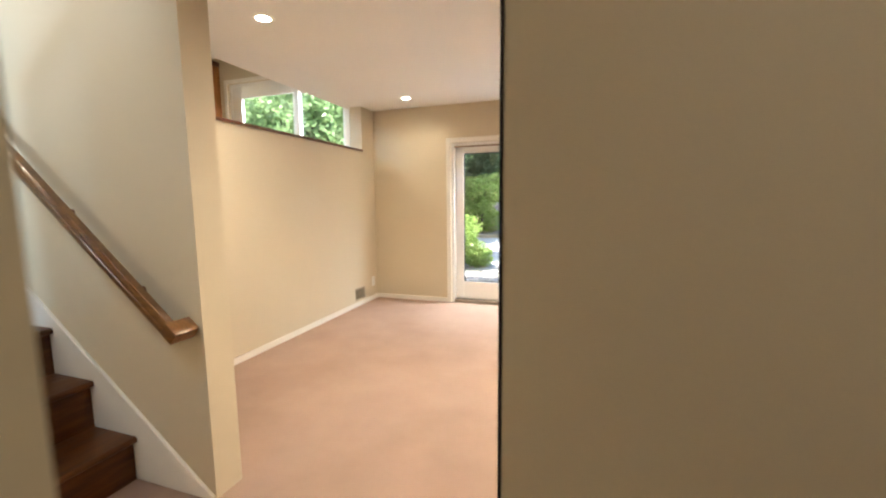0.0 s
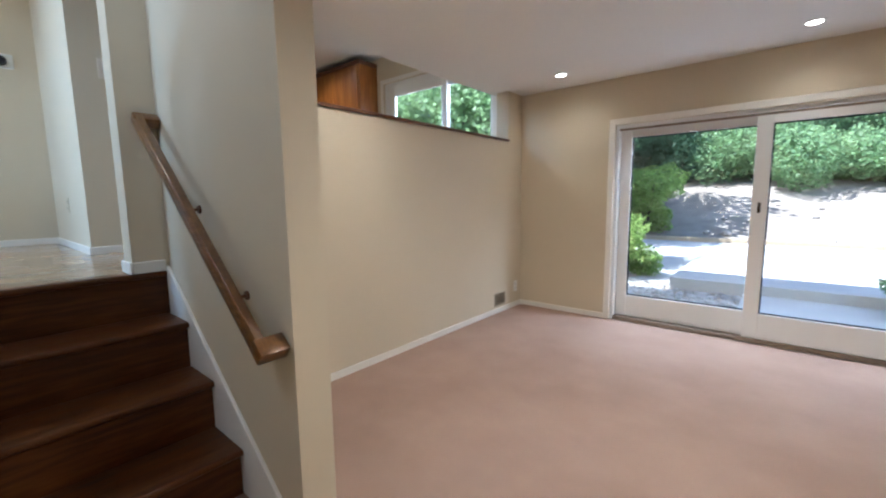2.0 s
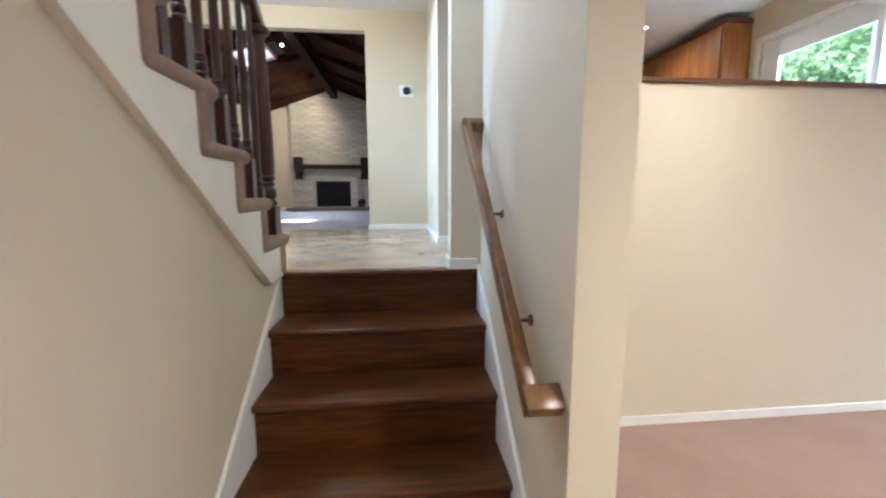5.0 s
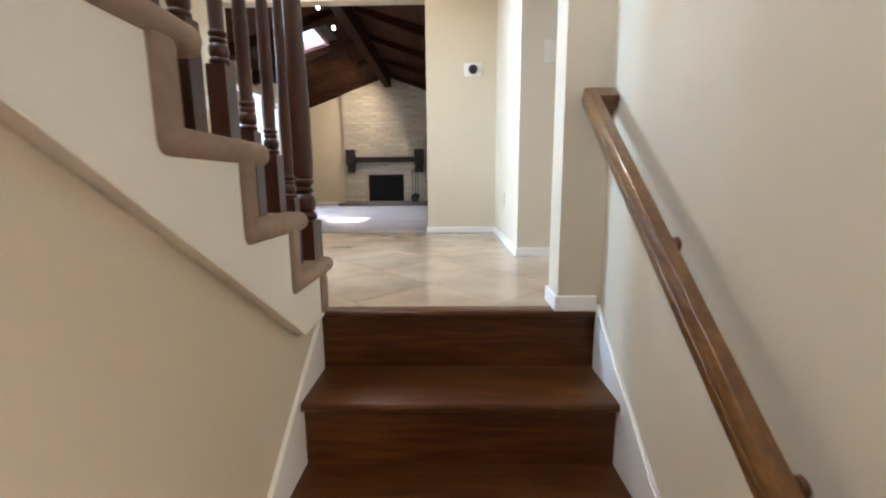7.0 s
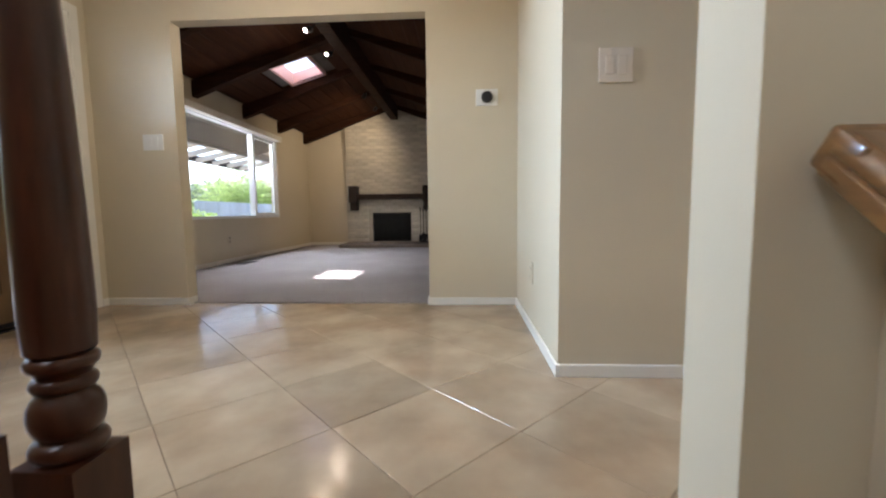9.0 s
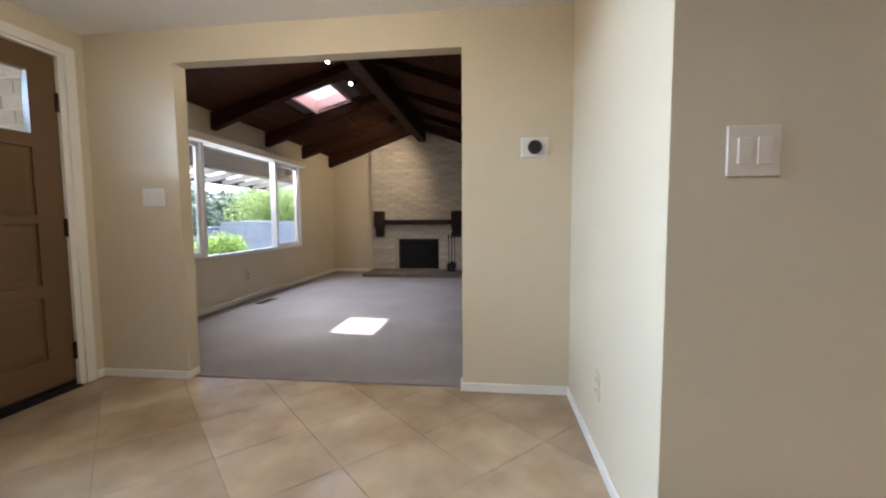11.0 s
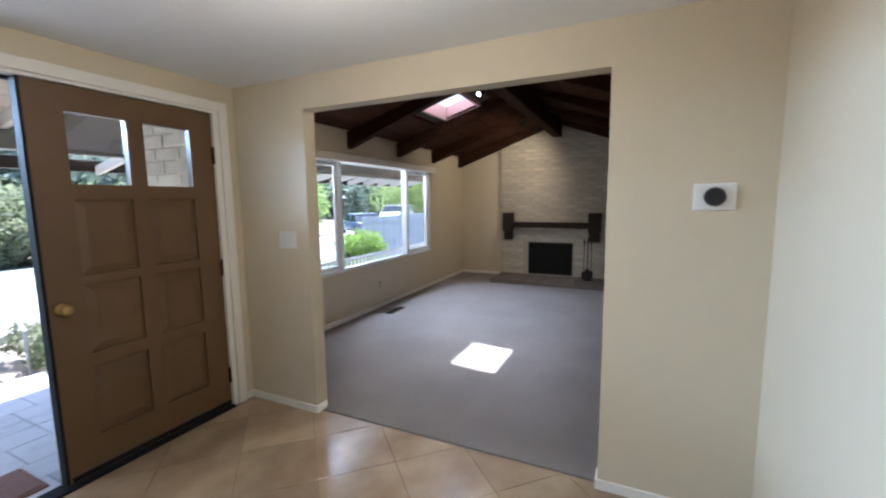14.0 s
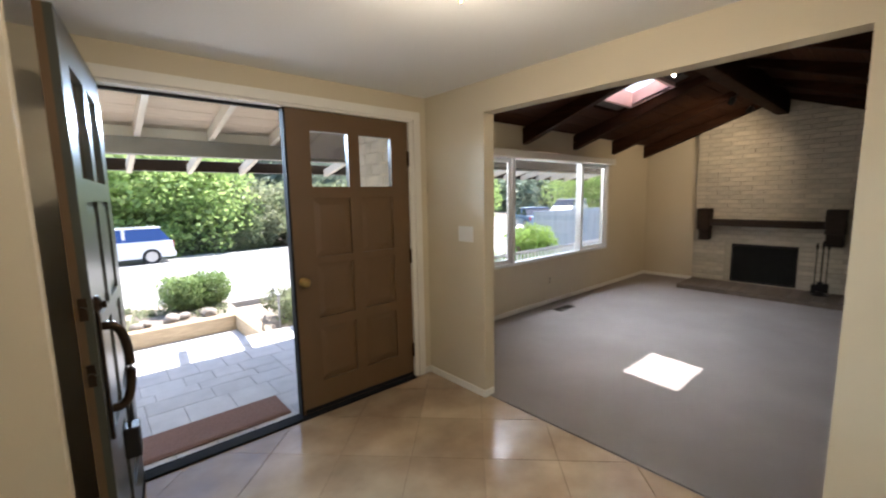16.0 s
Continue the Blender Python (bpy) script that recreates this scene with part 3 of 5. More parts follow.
pf = [(-0.028, -0.025), (0.028, -0.025), (0.033, 0.005), (0.022, 0.03), (-0.022, 0.03), (-0.033, 0.005)]
qa = [bm.verts.new(r0 + Vector((0, u, 0)) + uu * v) for u, v in pf]
qb = [bm.verts.new(r1 + Vector((0, u, 0)) + uu * v) for u, v in pf]
for i in range(6):
    bm.faces.new([qa[i], qa[(i + 1) % 6], qb[(i + 1) % 6], qb[i]])
bm.faces.new(qa)
bm.faces.new(qb)
bmesh.ops.recalc_face_normals(bm, faces=bm.faces[:])
part("banister_rail", bm, M["dark"], bal, bevel=0.004, smooth=True)

# ledge on the half wall
bm = bmn()
box(bm, -0.05, 0.128, 0.132, 3.048, 0.905, 0.927)
solid("trim_ledge", bm, M["ledge"], "dark wooden ledge capping the half wall", "ledge", "structure", bevel=0.004)

# open door leaf standing in line with the passage wall
pd = thing("door_passage", "plain beige flush door with a dark edge strip", "door", (2.82, -0.625, LOW), kind="structure")
bm = bmn()
prism(bm, [(2.4105, -0.640), (3.226, -0.640), (3.226, -0.603), (2.448, -0.603), (2.4105, -0.629)], "z", LOW + 0.012, LOW + 2.04)
part("slab", bm, M["wall"], pd, bevel=0.002)
bm = bmn()
box(bm, 2.4065, 2.4105, -0.641, -0.629, LOW + 0.012, LOW + 2.04)
part("edge_strip", bm, M["gasket"], pd, "dark rubber edge strip")
for z in (-0.65, 0.1, 0.95):
    bm = bmn()
    lathe(bm, [(0.008, z), (0.008, z + 0.09)], (3.228, -0.65, 0), 10)
    part("hinge", bm, M["bronze"], pd, smooth=True)

# baseboards


def baseboard(runs, h=0.052, z=0.0):
    bm = bmn()
    for x0, x1, y0, y1 in runs:
        box(bm, x0, x1, y0, y1, z, z + h)
    return solid("baseboard", bm, M["trim"], "white painted baseboard along the wall foot", "baseboard", "structure", bevel=0.004)


baseboard([(0.110, 0.122, 0.13, 3.318), (0.110, SX0 - 0.055, 3.318, 3.330), (SX1 + 0.055, 4.4, 3.318, 3.330)], 0.052, LOW)
baseboard([(OX, OX + 0.012, DW + 0.012, OY0), (OX - 0.088, OX + 0.012, OY0, OY0 + 0.012), (OX, -2.285, DW, DW + 0.012)])
baseboard([(OX, OX + 0.012, OY1, -0.127), (OX - 0.088, OX + 0.012, OY1 - 0.012, OY1), (OX, -1.078, -0.127, -0.115), (-1.090, -1.078, -0.115, 0.95)])
baseboard([(-0.137, 0.018, -0.162, -0.150), (0.006, 0.018, -0.150, -0.017), (-0.137, -0.125, -0.150, 0.13)], 0.056)
baseboard([(LX, OX - 0.10, LW, LW + 0.012), (LX, LX + 0.012, LW, -2.87)], 0.056, 0.008)

# ---- doors and windows ----


def frame_bars(bm, x0, x1, y0, y1, z0, z1, w, wt=None, wb=None):
    """Four butted bars of a frame in the x-z plane."""
    wt, wb = wt or w, wb or w
    box(bm, x0, x0 + w, y0, y1, z0, z1)
    box(bm, x1 - w, x1, y0, y1, z0, z1)
    box(bm, x0 + w, x1 - w, y0, y1, z1 - wt, z1)
    box(bm, x0 + w, x1 - w, y0, y1, z0, z0 + wb)


def glass_pane(name, parent, x0, x1, y, z0, z1):
    bm = bmn()
    box(bm, x0, x1, y - 0.003, y + 0.003, z0, z1)
    ob = part(name, bm, M["glass"], parent, "clear glass pane")
    ob.visible_shadow = False
    return ob


# sliding glass door
sd = thing("door_slider", "white sliding glass door to the patio", "sliding door", (2.2, 3.4, LOW), kind="structure")
bm = bmn()
frame_bars(bm, SX0, SX1, 3.345, 3.475, LOW, SZ1, 0.03, 0.03, 0.02)
part("door_frame", bm, M["white"], sd, bevel=0.003)
bm = bmn()
box(bm, SX0 - 0.055, SX0, 3.312, 3.330, LOW, SZ1 + 0.055)
box(bm, SX1, SX1 + 0.055, 3.312, 3.330, LOW, SZ1 + 0.055)
box(bm, SX0, SX1, 3.312, 3.330, SZ1, SZ1 + 0.055)
part("casing", bm, M["trim"], sd, "cream painted casing", bevel=0.005)
bm = bmn()
box(bm, SX0 + 0.03, SX1 - 0.03, 3.335, 3.44, LOW + 0.003, LOW + 0.036)
part("bottom_track", bm, M["alu"], sd, "brown aluminium bottom track", bevel=0.003)
bm = bmn()
box(bm, SX0 + 0.03, SX1 - 0.03, 3.350, 3.362, SZ1 - 0.052, SZ1 - 0.034)
part("top_track", bm, M["alu"], sd)


def slider_panel(x0, x1, y0, y1, w0, w1):
    bm = bmn()
    z0, z1 = LOW + 0.038, SZ1 - 0.038
    box(bm, x0, x0 + w0, y0, y1, z0, z1)
    box(bm, x1 - w1, x1, y0, y1, z0, z1)
    box(bm, x0 + w0, x1 - w1, y0, y1, z1 - 0.075, z1)
    box(bm, x0 + w0, x1 - w1, y0, y1, z0, z0 + 0.205)
    p = part("sash", bm, M["white"], sd, "white sliding sash", bevel=0.005)
    bm = bmn()
    frame_bars(bm, x0 + w0, x1 - w1, y0 + 0.012, y1 - 0.012, z0 + 0.205, z1 - 0.075, 0.010)
    part("gasket", bm, M["gasket"], p, "black glazing gasket")
    glass_pane("pane", p, x0 + w0 + 0.008, x1 - w1 - 0.008, (y0 + y1) / 2, z0 + 0.21, z1 - 0.08)
    return p


slider_panel(SX0 + 0.032, 2.225, 3.405, 3.445, 0.095, 0.09)
p = slider_panel(2.125, SX1 - 0.032, 3.352, 3.392, 0.10, 0.115)
bm = bmn()
box(bm, 2.165, 2.185, 3.340, 3.353, 0.195, 0.275)
part("latch", bm, M["bronze"], p, "dark bronze latch", bevel=0.004)
bm = bmn()
box(bm, 3.195, 3.245, 3.335, 3.353, 0.02, 0.30)
tube(bm, [(3.22, 3.34, 0.26), (3.22, 3.30, 0.24), (3.22, 3.295, 0.16), (3.22, 3.30, 0.08), (3.22, 3.34, 0.06)], 0.011)
part("pull_handle", bm, M["bronze"], p, "dark bronze pull handle", smooth=True)

# kitchen window
kw = thing("window_kitchen", "white sliding kitchen window above the ledge", "window", (-1.4, KW, 0.95), kind="structure")
bm = bmn()
frame_bars(bm, -2.34, -0.42, KW + 0.03, KW + 0.14, 0.95, 2.02, 0.035)
part("window_frame", bm, M["white"], kw, bevel=0.003)
bm = bmn()
box(bm, -2.395, -2.34, KW - 0.016, KW, 0.90, 2.075)
box(bm, -0.42, -0.365, KW - 0.016, KW, 0.90, 2.075)
box(bm, -2.34, -0.42, KW - 0.016, KW, 2.02, 2.075)
part("casing", bm, M["trim"], kw, bevel=0.004)
for x0, x1, y0 in ((-2.305, -1.17, KW + 0.035), (-1.30, -0.455, KW + 0.085)):
    bm = bmn()
    a = 0.17 if x0 < -2 else 0.12
    box(bm, x0, x0 + a, y0, y0 + 0.04, 0.985, 1.985)
    box(bm, x1 - 0.06, x1, y0, y0 + 0.04, 0.985, 1.985)
    box(bm, x0 + a, x1 - 0.06, y0, y0 + 0.04, 1.82, 1.985)
    box(bm, x0 + a, x1 - 0.06, y0, y0 + 0.04, 0.985, 1.05)
    q = part("sash", bm, M["white"], kw, bevel=0.004)
    glass_pane("pane", q, x0 + a - 0.005, x1 - 0.055, y0 + 0.02, 1.045, 1.825)

# living room picture window: a wide middle pane between two sliders
lw = thing("window_living", "white picture window with two side sashes", "window", (-5.0, LW, WZ0), kind="structure")
bm = bmn()
frame_bars(bm, WX0, WX1, LW - 0.11, LW - 0.01, WZ0, WZ1, 0.035)
part("window_frame", bm, M["white"], lw, bevel=0.003)
bm = bmn()
for x in (-5.62, -4.10):
    box(bm, x - 0.024, x + 0.024, LW - 0.105, LW - 0.015, WZ0 + 0.035, WZ1 - 0.035)
part("mullion", bm, M["white"], lw, bevel=0.003)
for x0, x1 in ((WX0 + 0.036, -5.645), (-4.075, WX1 - 0.036)):
    bm = bmn()
    frame_bars(bm, x0, x1, LW - 0.075, LW - 0.04, WZ0 + 0.036, WZ1 - 0.036, 0.045)
    q = part("sash", bm, M["white"], lw, bevel=0.003)
    glass_pane("pane", q, x0 + 0.04, x1 - 0.04, LW - 0.058, WZ0 + 0.076, WZ1 - 0.076)
glass_pane("pane", lw, -5.60, -4.12, LW - 0.07, WZ0 + 0.03, WZ1 - 0.03)
bm = bmn()
box(bm, WX0 - 0.03, WX1 + 0.03, LW, LW + 0.085, WZ1 - 0.035, WZ1 + 0.055)
bl = solid("roller_blind", bm, M["string"], "rolled-up cream blind over the picture window", "blind", bevel=0.012, seg=3)

# front door leaves
LWD, LHT, LTH = 0.915, 1.985, 0.044


def door_leaf(name, label, swap=False):
    """A leaf with its hinge line at the origin, reaching along +x, inner face towards +y."""
    t = thing(name, label, "door", (0, 0, 0), kind="structure", group="double front door")
    inner, outer = ("door_out", "door") if swap else ("door", "door_out")
    cols = [(0.15, 0.415), (0.50, 0.765)]
    rows = [(0.20, 0.57), (0.64, 1.00), (1.05, 1.435), (1.51, 1.86)]
    for nm, m, y0, y1 in (("inner_frame", inner, -LTH / 2, 0.0), ("outer_frame", outer, -LTH, -LTH / 2)):
        lab = "" if m == "door" else "dark olive painted"
        zs = [0.0] + [v for r in rows for v in r] + [LHT]
        for x0, x1 in ((0, cols[0][0]), (cols[1][1], LWD)):
            bm = bmn()
            box(bm, x0, x1, y0, y1, 0.0, LHT)
            part("stile", bm, M[m], t, lab)
        for i in range(0, len(zs), 2):
            bm = bmn()
            box(bm, cols[0][0], cols[1][1], y0, y1, zs[i], zs[i + 1])
            part("rail", bm, M[m], t, lab)
        for a, b in rows:
            bm = bmn()
            box(bm, cols[0][1], cols[1][0], y0, y1, a, b)
            part("mullion", bm, M[m], t, lab)
    for a, b in rows[:3]:
        for x0, x1 in cols:
            for m, s, nm in ((inner, 1, "inner_panel"), (outer, -1, "outer_panel")):
                bm = bmn()
                yc = -LTH / 2 + s * 0.008
                e = 0.045
                lo = [bm.verts.new((x, yc, z)) for x, z in ((x0, a), (x1, a), (x1, b), (x0, b))]
                hi = [bm.verts.new((x, yc + s * 0.008, z)) for x, z in ((x0 + e, a + e), (x1 - e, a + e), (x1 - e, b - e), (x0 + e, b - e))]
                bk = [bm.verts.new((v.co.x, -LTH / 2, v.co.z)) for v in lo]
                for i in range(4):
                    j = (i + 1) % 4
                    bm.faces.new([lo[i], lo[j], hi[j], hi[i]])
                    bm.faces.new([bk[i], bk[j], lo[j], lo[i]])
                bm.faces.new(hi)
                bm.faces.new(bk)
                bmesh.ops.recalc_face_normals(bm, faces=bm.faces[:])
                part(nm, bm, M[m], t)
    for x0, x1 in cols:
        bm = bmn()
        box(bm, x0 - 0.004, x1 + 0.004, -LTH / 2 - 0.003, -LTH / 2 + 0.003, 1.506, 1.864)
        ob = part("lite", bm, M["glass"], t, "clear glass lite")
        ob.visible_shadow = False
    bm = bmn()
    box(bm, 0.01, LWD - 0.01, -LTH - 0.004, 0.004, 0.004, 0.03)
    part("weather_strip", bm, M["gasket"], t, "black door sweep")
    return t


HINGE_Z = (0.213, 0.974, 1.718)


def hinges(t, s):
    for z in HINGE_Z:
        bm = bmn()
        lathe(bm, [(0.009, z - 0.055), (0.009, z + 0.055)], (0, 0.006, 0), 10)
        box(bm, -0.004, 0.012, -0.002, 0.004, z - 0.05, z + 0.05)
        part("hinge", bm, M["bronze"], t, "dark bronze butt hinge", smooth=True)


cl = door_leaf("door_front_closed", "closed brown front door leaf with two glass lites")
hinges(cl, 1)
bm = bmn()
rot = Matrix.Rotation(radians(-90), 4, "X")
lathe(bm, [(0.028, 0), (0.026, 0.006), (0.012, 0.010), (0.012, 0.030), (0.026, 0.040), (0.029, 0.052), (0.020, 0.064), (0.004, 0.067)], (0, 0, 0), 18, Matrix.Translation((0.865, 0.0, 0.90)) @ rot)
part("knob", bm, M["brass"], cl, "round aged brass door knob", smooth=True)
bm = bmn()
box(bm, LWD, LWD + 0.014, -LTH - 0.01, 0.004, 0.005, LHT)
part("astragal", bm, M["gasket"], cl, "black meeting-edge seal")
# hinge at the far jamb; the leaf runs towards +x
cl.matrix_basis = pose(-2.178, DW - 0.020, 0.012)

op = door_leaf("door_front_open", "open front door leaf with dark olive outer face", True)
bm = bmn()
box(bm, LWD - 0.075, LWD - 0.030, 0.0, 0.012, 0.66, 1.13)
part("escutcheon", bm, M["bronze"], op, "long bronze escutcheon plate", bevel=0.006)
bm = bmn()
gx = LWD - 0.052
tube(bm, [(gx, 0.008 + 0.062 * math.sin(math.pi * k / 24) ** 0.5, 1.04 - 0.28 * (0.5 - 0.5 * math.cos(math.pi * k / 24))) for k in range(25)], 0.014, 12)
part("grip_handle", bm, M["bronze"], op, "curved bronze grip handle", smooth=True)
bm = bmn()
lathe(bm, [(0.030, 0), (0.028, 0.012), (0.012, 0.02), (0.012, 0.03)], (0, 0, 0), 16, Matrix.Translation((gx, 0.0, 1.11)) @ Matrix.Rotation(radians(-90), 4, "X"))
part("deadbolt", bm, M["bronze"], op, "dark bronze deadbolt cylinder", smooth=True)
bm = bmn()
for z in (0.90, 1.11):
    box(bm, LWD, LWD + 0.003, -LTH * 0.75, -LTH * 0.25, z - 0.035, z + 0.035)
    lathe(bm, [(0.009, 0), (0.009, 0.012)], (0, 0, 0), 10, Matrix.Translation((LWD, -LTH / 2, z)) @ Matrix.Rotation(radians(90), 4, "Y"))
part("latch_plate", bm, M["bronze"], op, "dark bronze latch plates on the edge", smooth=True)
bm = bmn()
box(bm, gx - 0.035, gx + 0.035, 0.03, 0.075, 0.585, 0.69)
tube(bm, [(gx - 0.02, 0.05, 0.69), (gx - 0.018, 0.05, 0.75), (gx, 0.05, 0.772), (gx + 0.018, 0.05, 0.75), (gx + 0.02, 0.05, 0.69)], 0.005)
lb = solid("key_lockbox", bm, M["iron"], "black key lockbox hanging from the door handle", "lockbox", bevel=0.006)
# the leaf is mirrored by turning: inner face looks away from the entry once it is swung in
OPEN = pose(-0.398, DW - 0.012, 0.012, 0, 0, 83.2)
op.matrix_basis = OPEN
lb.matrix_basis = OPEN

dc = thing("door_casing", "cream painted casing round the double front door", "door casing", (-1.3, DW, 0.0), kind="structure")
for x0, x1, z0, z1 in ((-2.275, -2.215, 0.0, 2.075), (-0.365, -0.305, 0.0, 2.075), (-2.215, -0.365, 2.015, 2.075)):
    bm = bmn()
    box(bm, x0, x1, DW, DW + 0.018, z0, z1)
    part("casing_board", bm, M["trim"], dc, bevel=0.004)
for x0, x1, z0, z1 in ((-2.215, -2.180, 0.0, 2.015), (-0.392, -0.365, 0.0, 2.015), (-2.180, -0.392, 2.000, 2.015)):
    bm = bmn()
    box(bm, x0, x1, DW - 0.139, DW + 0.002, z0, z1)
    part("jamb", bm, M["trim"], dc)
bm = bmn()
box(bm, -2.180, -0.392, DW - 0.10, DW - 0.07, 1.985, 2.000)
part("head_seal", bm, M["gasket"], dc, "black weather seal")
bm = bmn()
box(bm, -2.178, -0.394, DW - 0.075, DW + 0.022, -0.004, 0.011)
part("threshold", bm, M["gasket"], dc, "black metal threshold", bevel=0.003)

# ---- small wall fixtures ----


def plate_x(name, x, y, z, w, h, label, cat, toggles=1, finish="plate"):
    """A plate on a wall that faces along x."""
    t = thing(name, label, cat, (x, y, z))
    bm = bmn()
    box(bm, x, x + 0.006, y - w / 2, y + w / 2, z - h / 2, z + h / 2)
    part("cover_plate", bm, M[finish], t, bevel=0.003)
    for i in range(toggles):
        yy = y + (i - (toggles - 1) / 2) * 0.046
        bm = bmn()
        box(bm, x + 0.006, x + 0.010, yy - 0.016, yy + 0.016, z - 0.033, z + 0.033)
        part("rocker", bm, M[finish], t, bevel=0.002)
    return t


plate_x("light_switch", -1.09, 0.08, 1.185, 0.125, 0.125, "cream double rocker light switch on the beige wall", "light switch", 2, finish="cream")
plate_x("light_switch", OX, -2.683, 1.172, 0.150, 0.112, "white double rocker light switch beside the opening", "light switch", 2)
th = thing("thermostat", "round black thermostat on a white square plate", "thermostat", (OX, -0.322, 1.42))
bm = bmn()
box(bm, OX, OX + 0.008, -0.397, -0.247, 1.365, 1.475)
part("back_plate", bm, M["plate"], th, bevel=0.004)
bm = bmn()
lathe(bm, [(0.036, 0), (0.036, 0.02), (0.031, 0.026)], (0, 0, 0), 28, Matrix.Translation((OX + 0.008, -0.322, 1.42)) @ Matrix.Rotation(radians(90), 4, "Y"))
part("dial", bm, M["dial"], th, "glossy black dial", smooth=True)
bm = bmn()
lathe(bm, [(0.0385, 0), (0.0385, 0.016)], (0, 0, 0), 28, Matrix.Translation((OX + 0.008, -0.322, 1.42)) @ Matrix.Rotation(radians(90), 4, "Y"))
part("ring", bm, M["bronze"], th, smooth=True)


def outlet(label, m, pts, finish="plate", socket="plate"):
    t = thing("wall_outlet", label, "outlet", m.translation)
    bm = bmn()
    box(bm, -0.036, 0.036, 0, 0.006, -0.058, 0.058, m)
    part("cover_plate", bm, M[finish], t, bevel=0.002)
    for z in pts:
        bm = bmn()
        box(bm, -0.015, 0.015, 0.006, 0.009, z - 0.014, z + 0.014, m)
        part("socket", bm, M[socket], t)
        bm = bmn()
        for x in (-0.006, 0.006):
            box(bm, x - 0.0012, x + 0.0012, 0.009, 0.0096, z - 0.004, z + 0.007, m)
        part("slot", bm, M["gasket"], t)


outlet("beige wall outlet below the picture window", pose(-4.815, LW, 0.315), (-0.024, 0.024), "wall", "vent")
outlet("white wall outlet low on the half wall", pose(0.110, 3.215, -0.625, 0, 0, -90), (-0.024, 0.024))
outlet("beige painted wall outlet low on the entry wall", pose(-1.715, -0.115, 0.32, 0, 0, 180), (-0.024, 0.024), "wall", "wall")

vt = thing("wall_vent", "brown metal wall vent above the baseboard", "vent", (0.11, 2.90, -0.71))
bm = bmn()
x0, x1 = 0.110, 0.116
for y0, y1, z0, z1 in ((2.80, 2.815, -0.775, -0.645), (2.985, 3.00, -0.775, -0.645), (2.815, 2.985, -0.66, -0.645), (2.815, 2.985, -0.775, -0.76)):
    box(bm, x0, x1, y0, y1, z0, z1)
part("vent_frame", bm, M["vent"], vt)
bm = bmn()
box(bm, 0.1102, 0.1115, 2.815, 2.985, -0.76, -0.66)
part("backing", bm, M["bronze"], vt)
for i in range(7):
    bm = bmn()
    y = 2.83 + i * 0.0235
    box(bm, 0.1115, 0.1155, y, y + 0.010, -0.76, -0.66)
    part("slat", bm, M["vent"], vt)
fv = thing("floor_vent", "dark brown floor register in the taupe carpet", "vent", (-4.74, -3.37, 0.008))
bm = bmn()
for a in ((-4.90, -4.58, -3.43, -3.418), (-4.90, -4.58, -3.322, -3.31), (-4.90, -4.885, -3.418, -3.322), (-4.595, -4.58, -3.418, -3.322)):
    box(bm, *a, 0.008, 0.015)
part("vent_frame", bm, M["bronze"], fv)
for i in range(9):
    bm = bmn()
    x = -4.88 + i * 0.032
    box(bm, x, x + 0.014, -3.418, -3.322, 0.008, 0.013)
    part("slat", bm, M["bronze"], fv)

# ---- lamps ----


def can_light(x, y, z, watts):
    t = thing("recessed_light", "white-trimmed recessed ceiling light, lit", "ceiling light", (x, y, z), group="recessed lights")
    bm = bmn()
    seg = 28
    rings = [[bm.verts.new((x + r * math.cos(6.2832 * i / seg), y + r * math.sin(6.2832 * i / seg), z + dz)) for i in range(seg)] for r, dz in ((0.040, 0.0), (0.042, -0.004), (0.060, -0.004), (0.064, 0.0))]
    for a, b in zip(rings, rings[1:]):
        for i in range(seg):
            bm.faces.new([a[i], b[i], b[(i + 1) % seg], a[(i + 1) % seg]])
    part("trim_ring", bm, M["white"], t, smooth=True)
    bm = bmn()
    lathe(bm, [(0.040, z - 0.003), (0.040, z - 0.001)], (x, y, 0), 24)
    part("lens", bm, M["led"], t, "glowing lamp lens")
    d = bpy.data.lights.new("recessed_lamp", "SPOT")
    d.energy, d.color, d.spot_size, d.spot_blend, d.shadow_soft_size = watts, (1.0, 0.88, 0.70), radians(160), 1.0, 0.06
    ob = new("recessed_lamp", d)
    ob.matrix_world = look((x, y, z - 0.03), (x, y + 0.001, z - 1))


# the last can is unseen, added to light the half wall and stair side
for x, y, watts in ((0.715, 0.905, 11), (0.735, 2.895, 3.2), (2.392, 2.915, 3.0), (2.392, 0.905, 46)):
    can_light(x, y, FAM, watts)
# unseen can, added to stand in for whatever lights the passage
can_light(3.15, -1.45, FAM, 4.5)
can_light(-3.03, 2.62, 2.40, 16)
# unseen second can, added to brighten the kitchen
can_light(-1.4, 1.6, 2.40, 16)

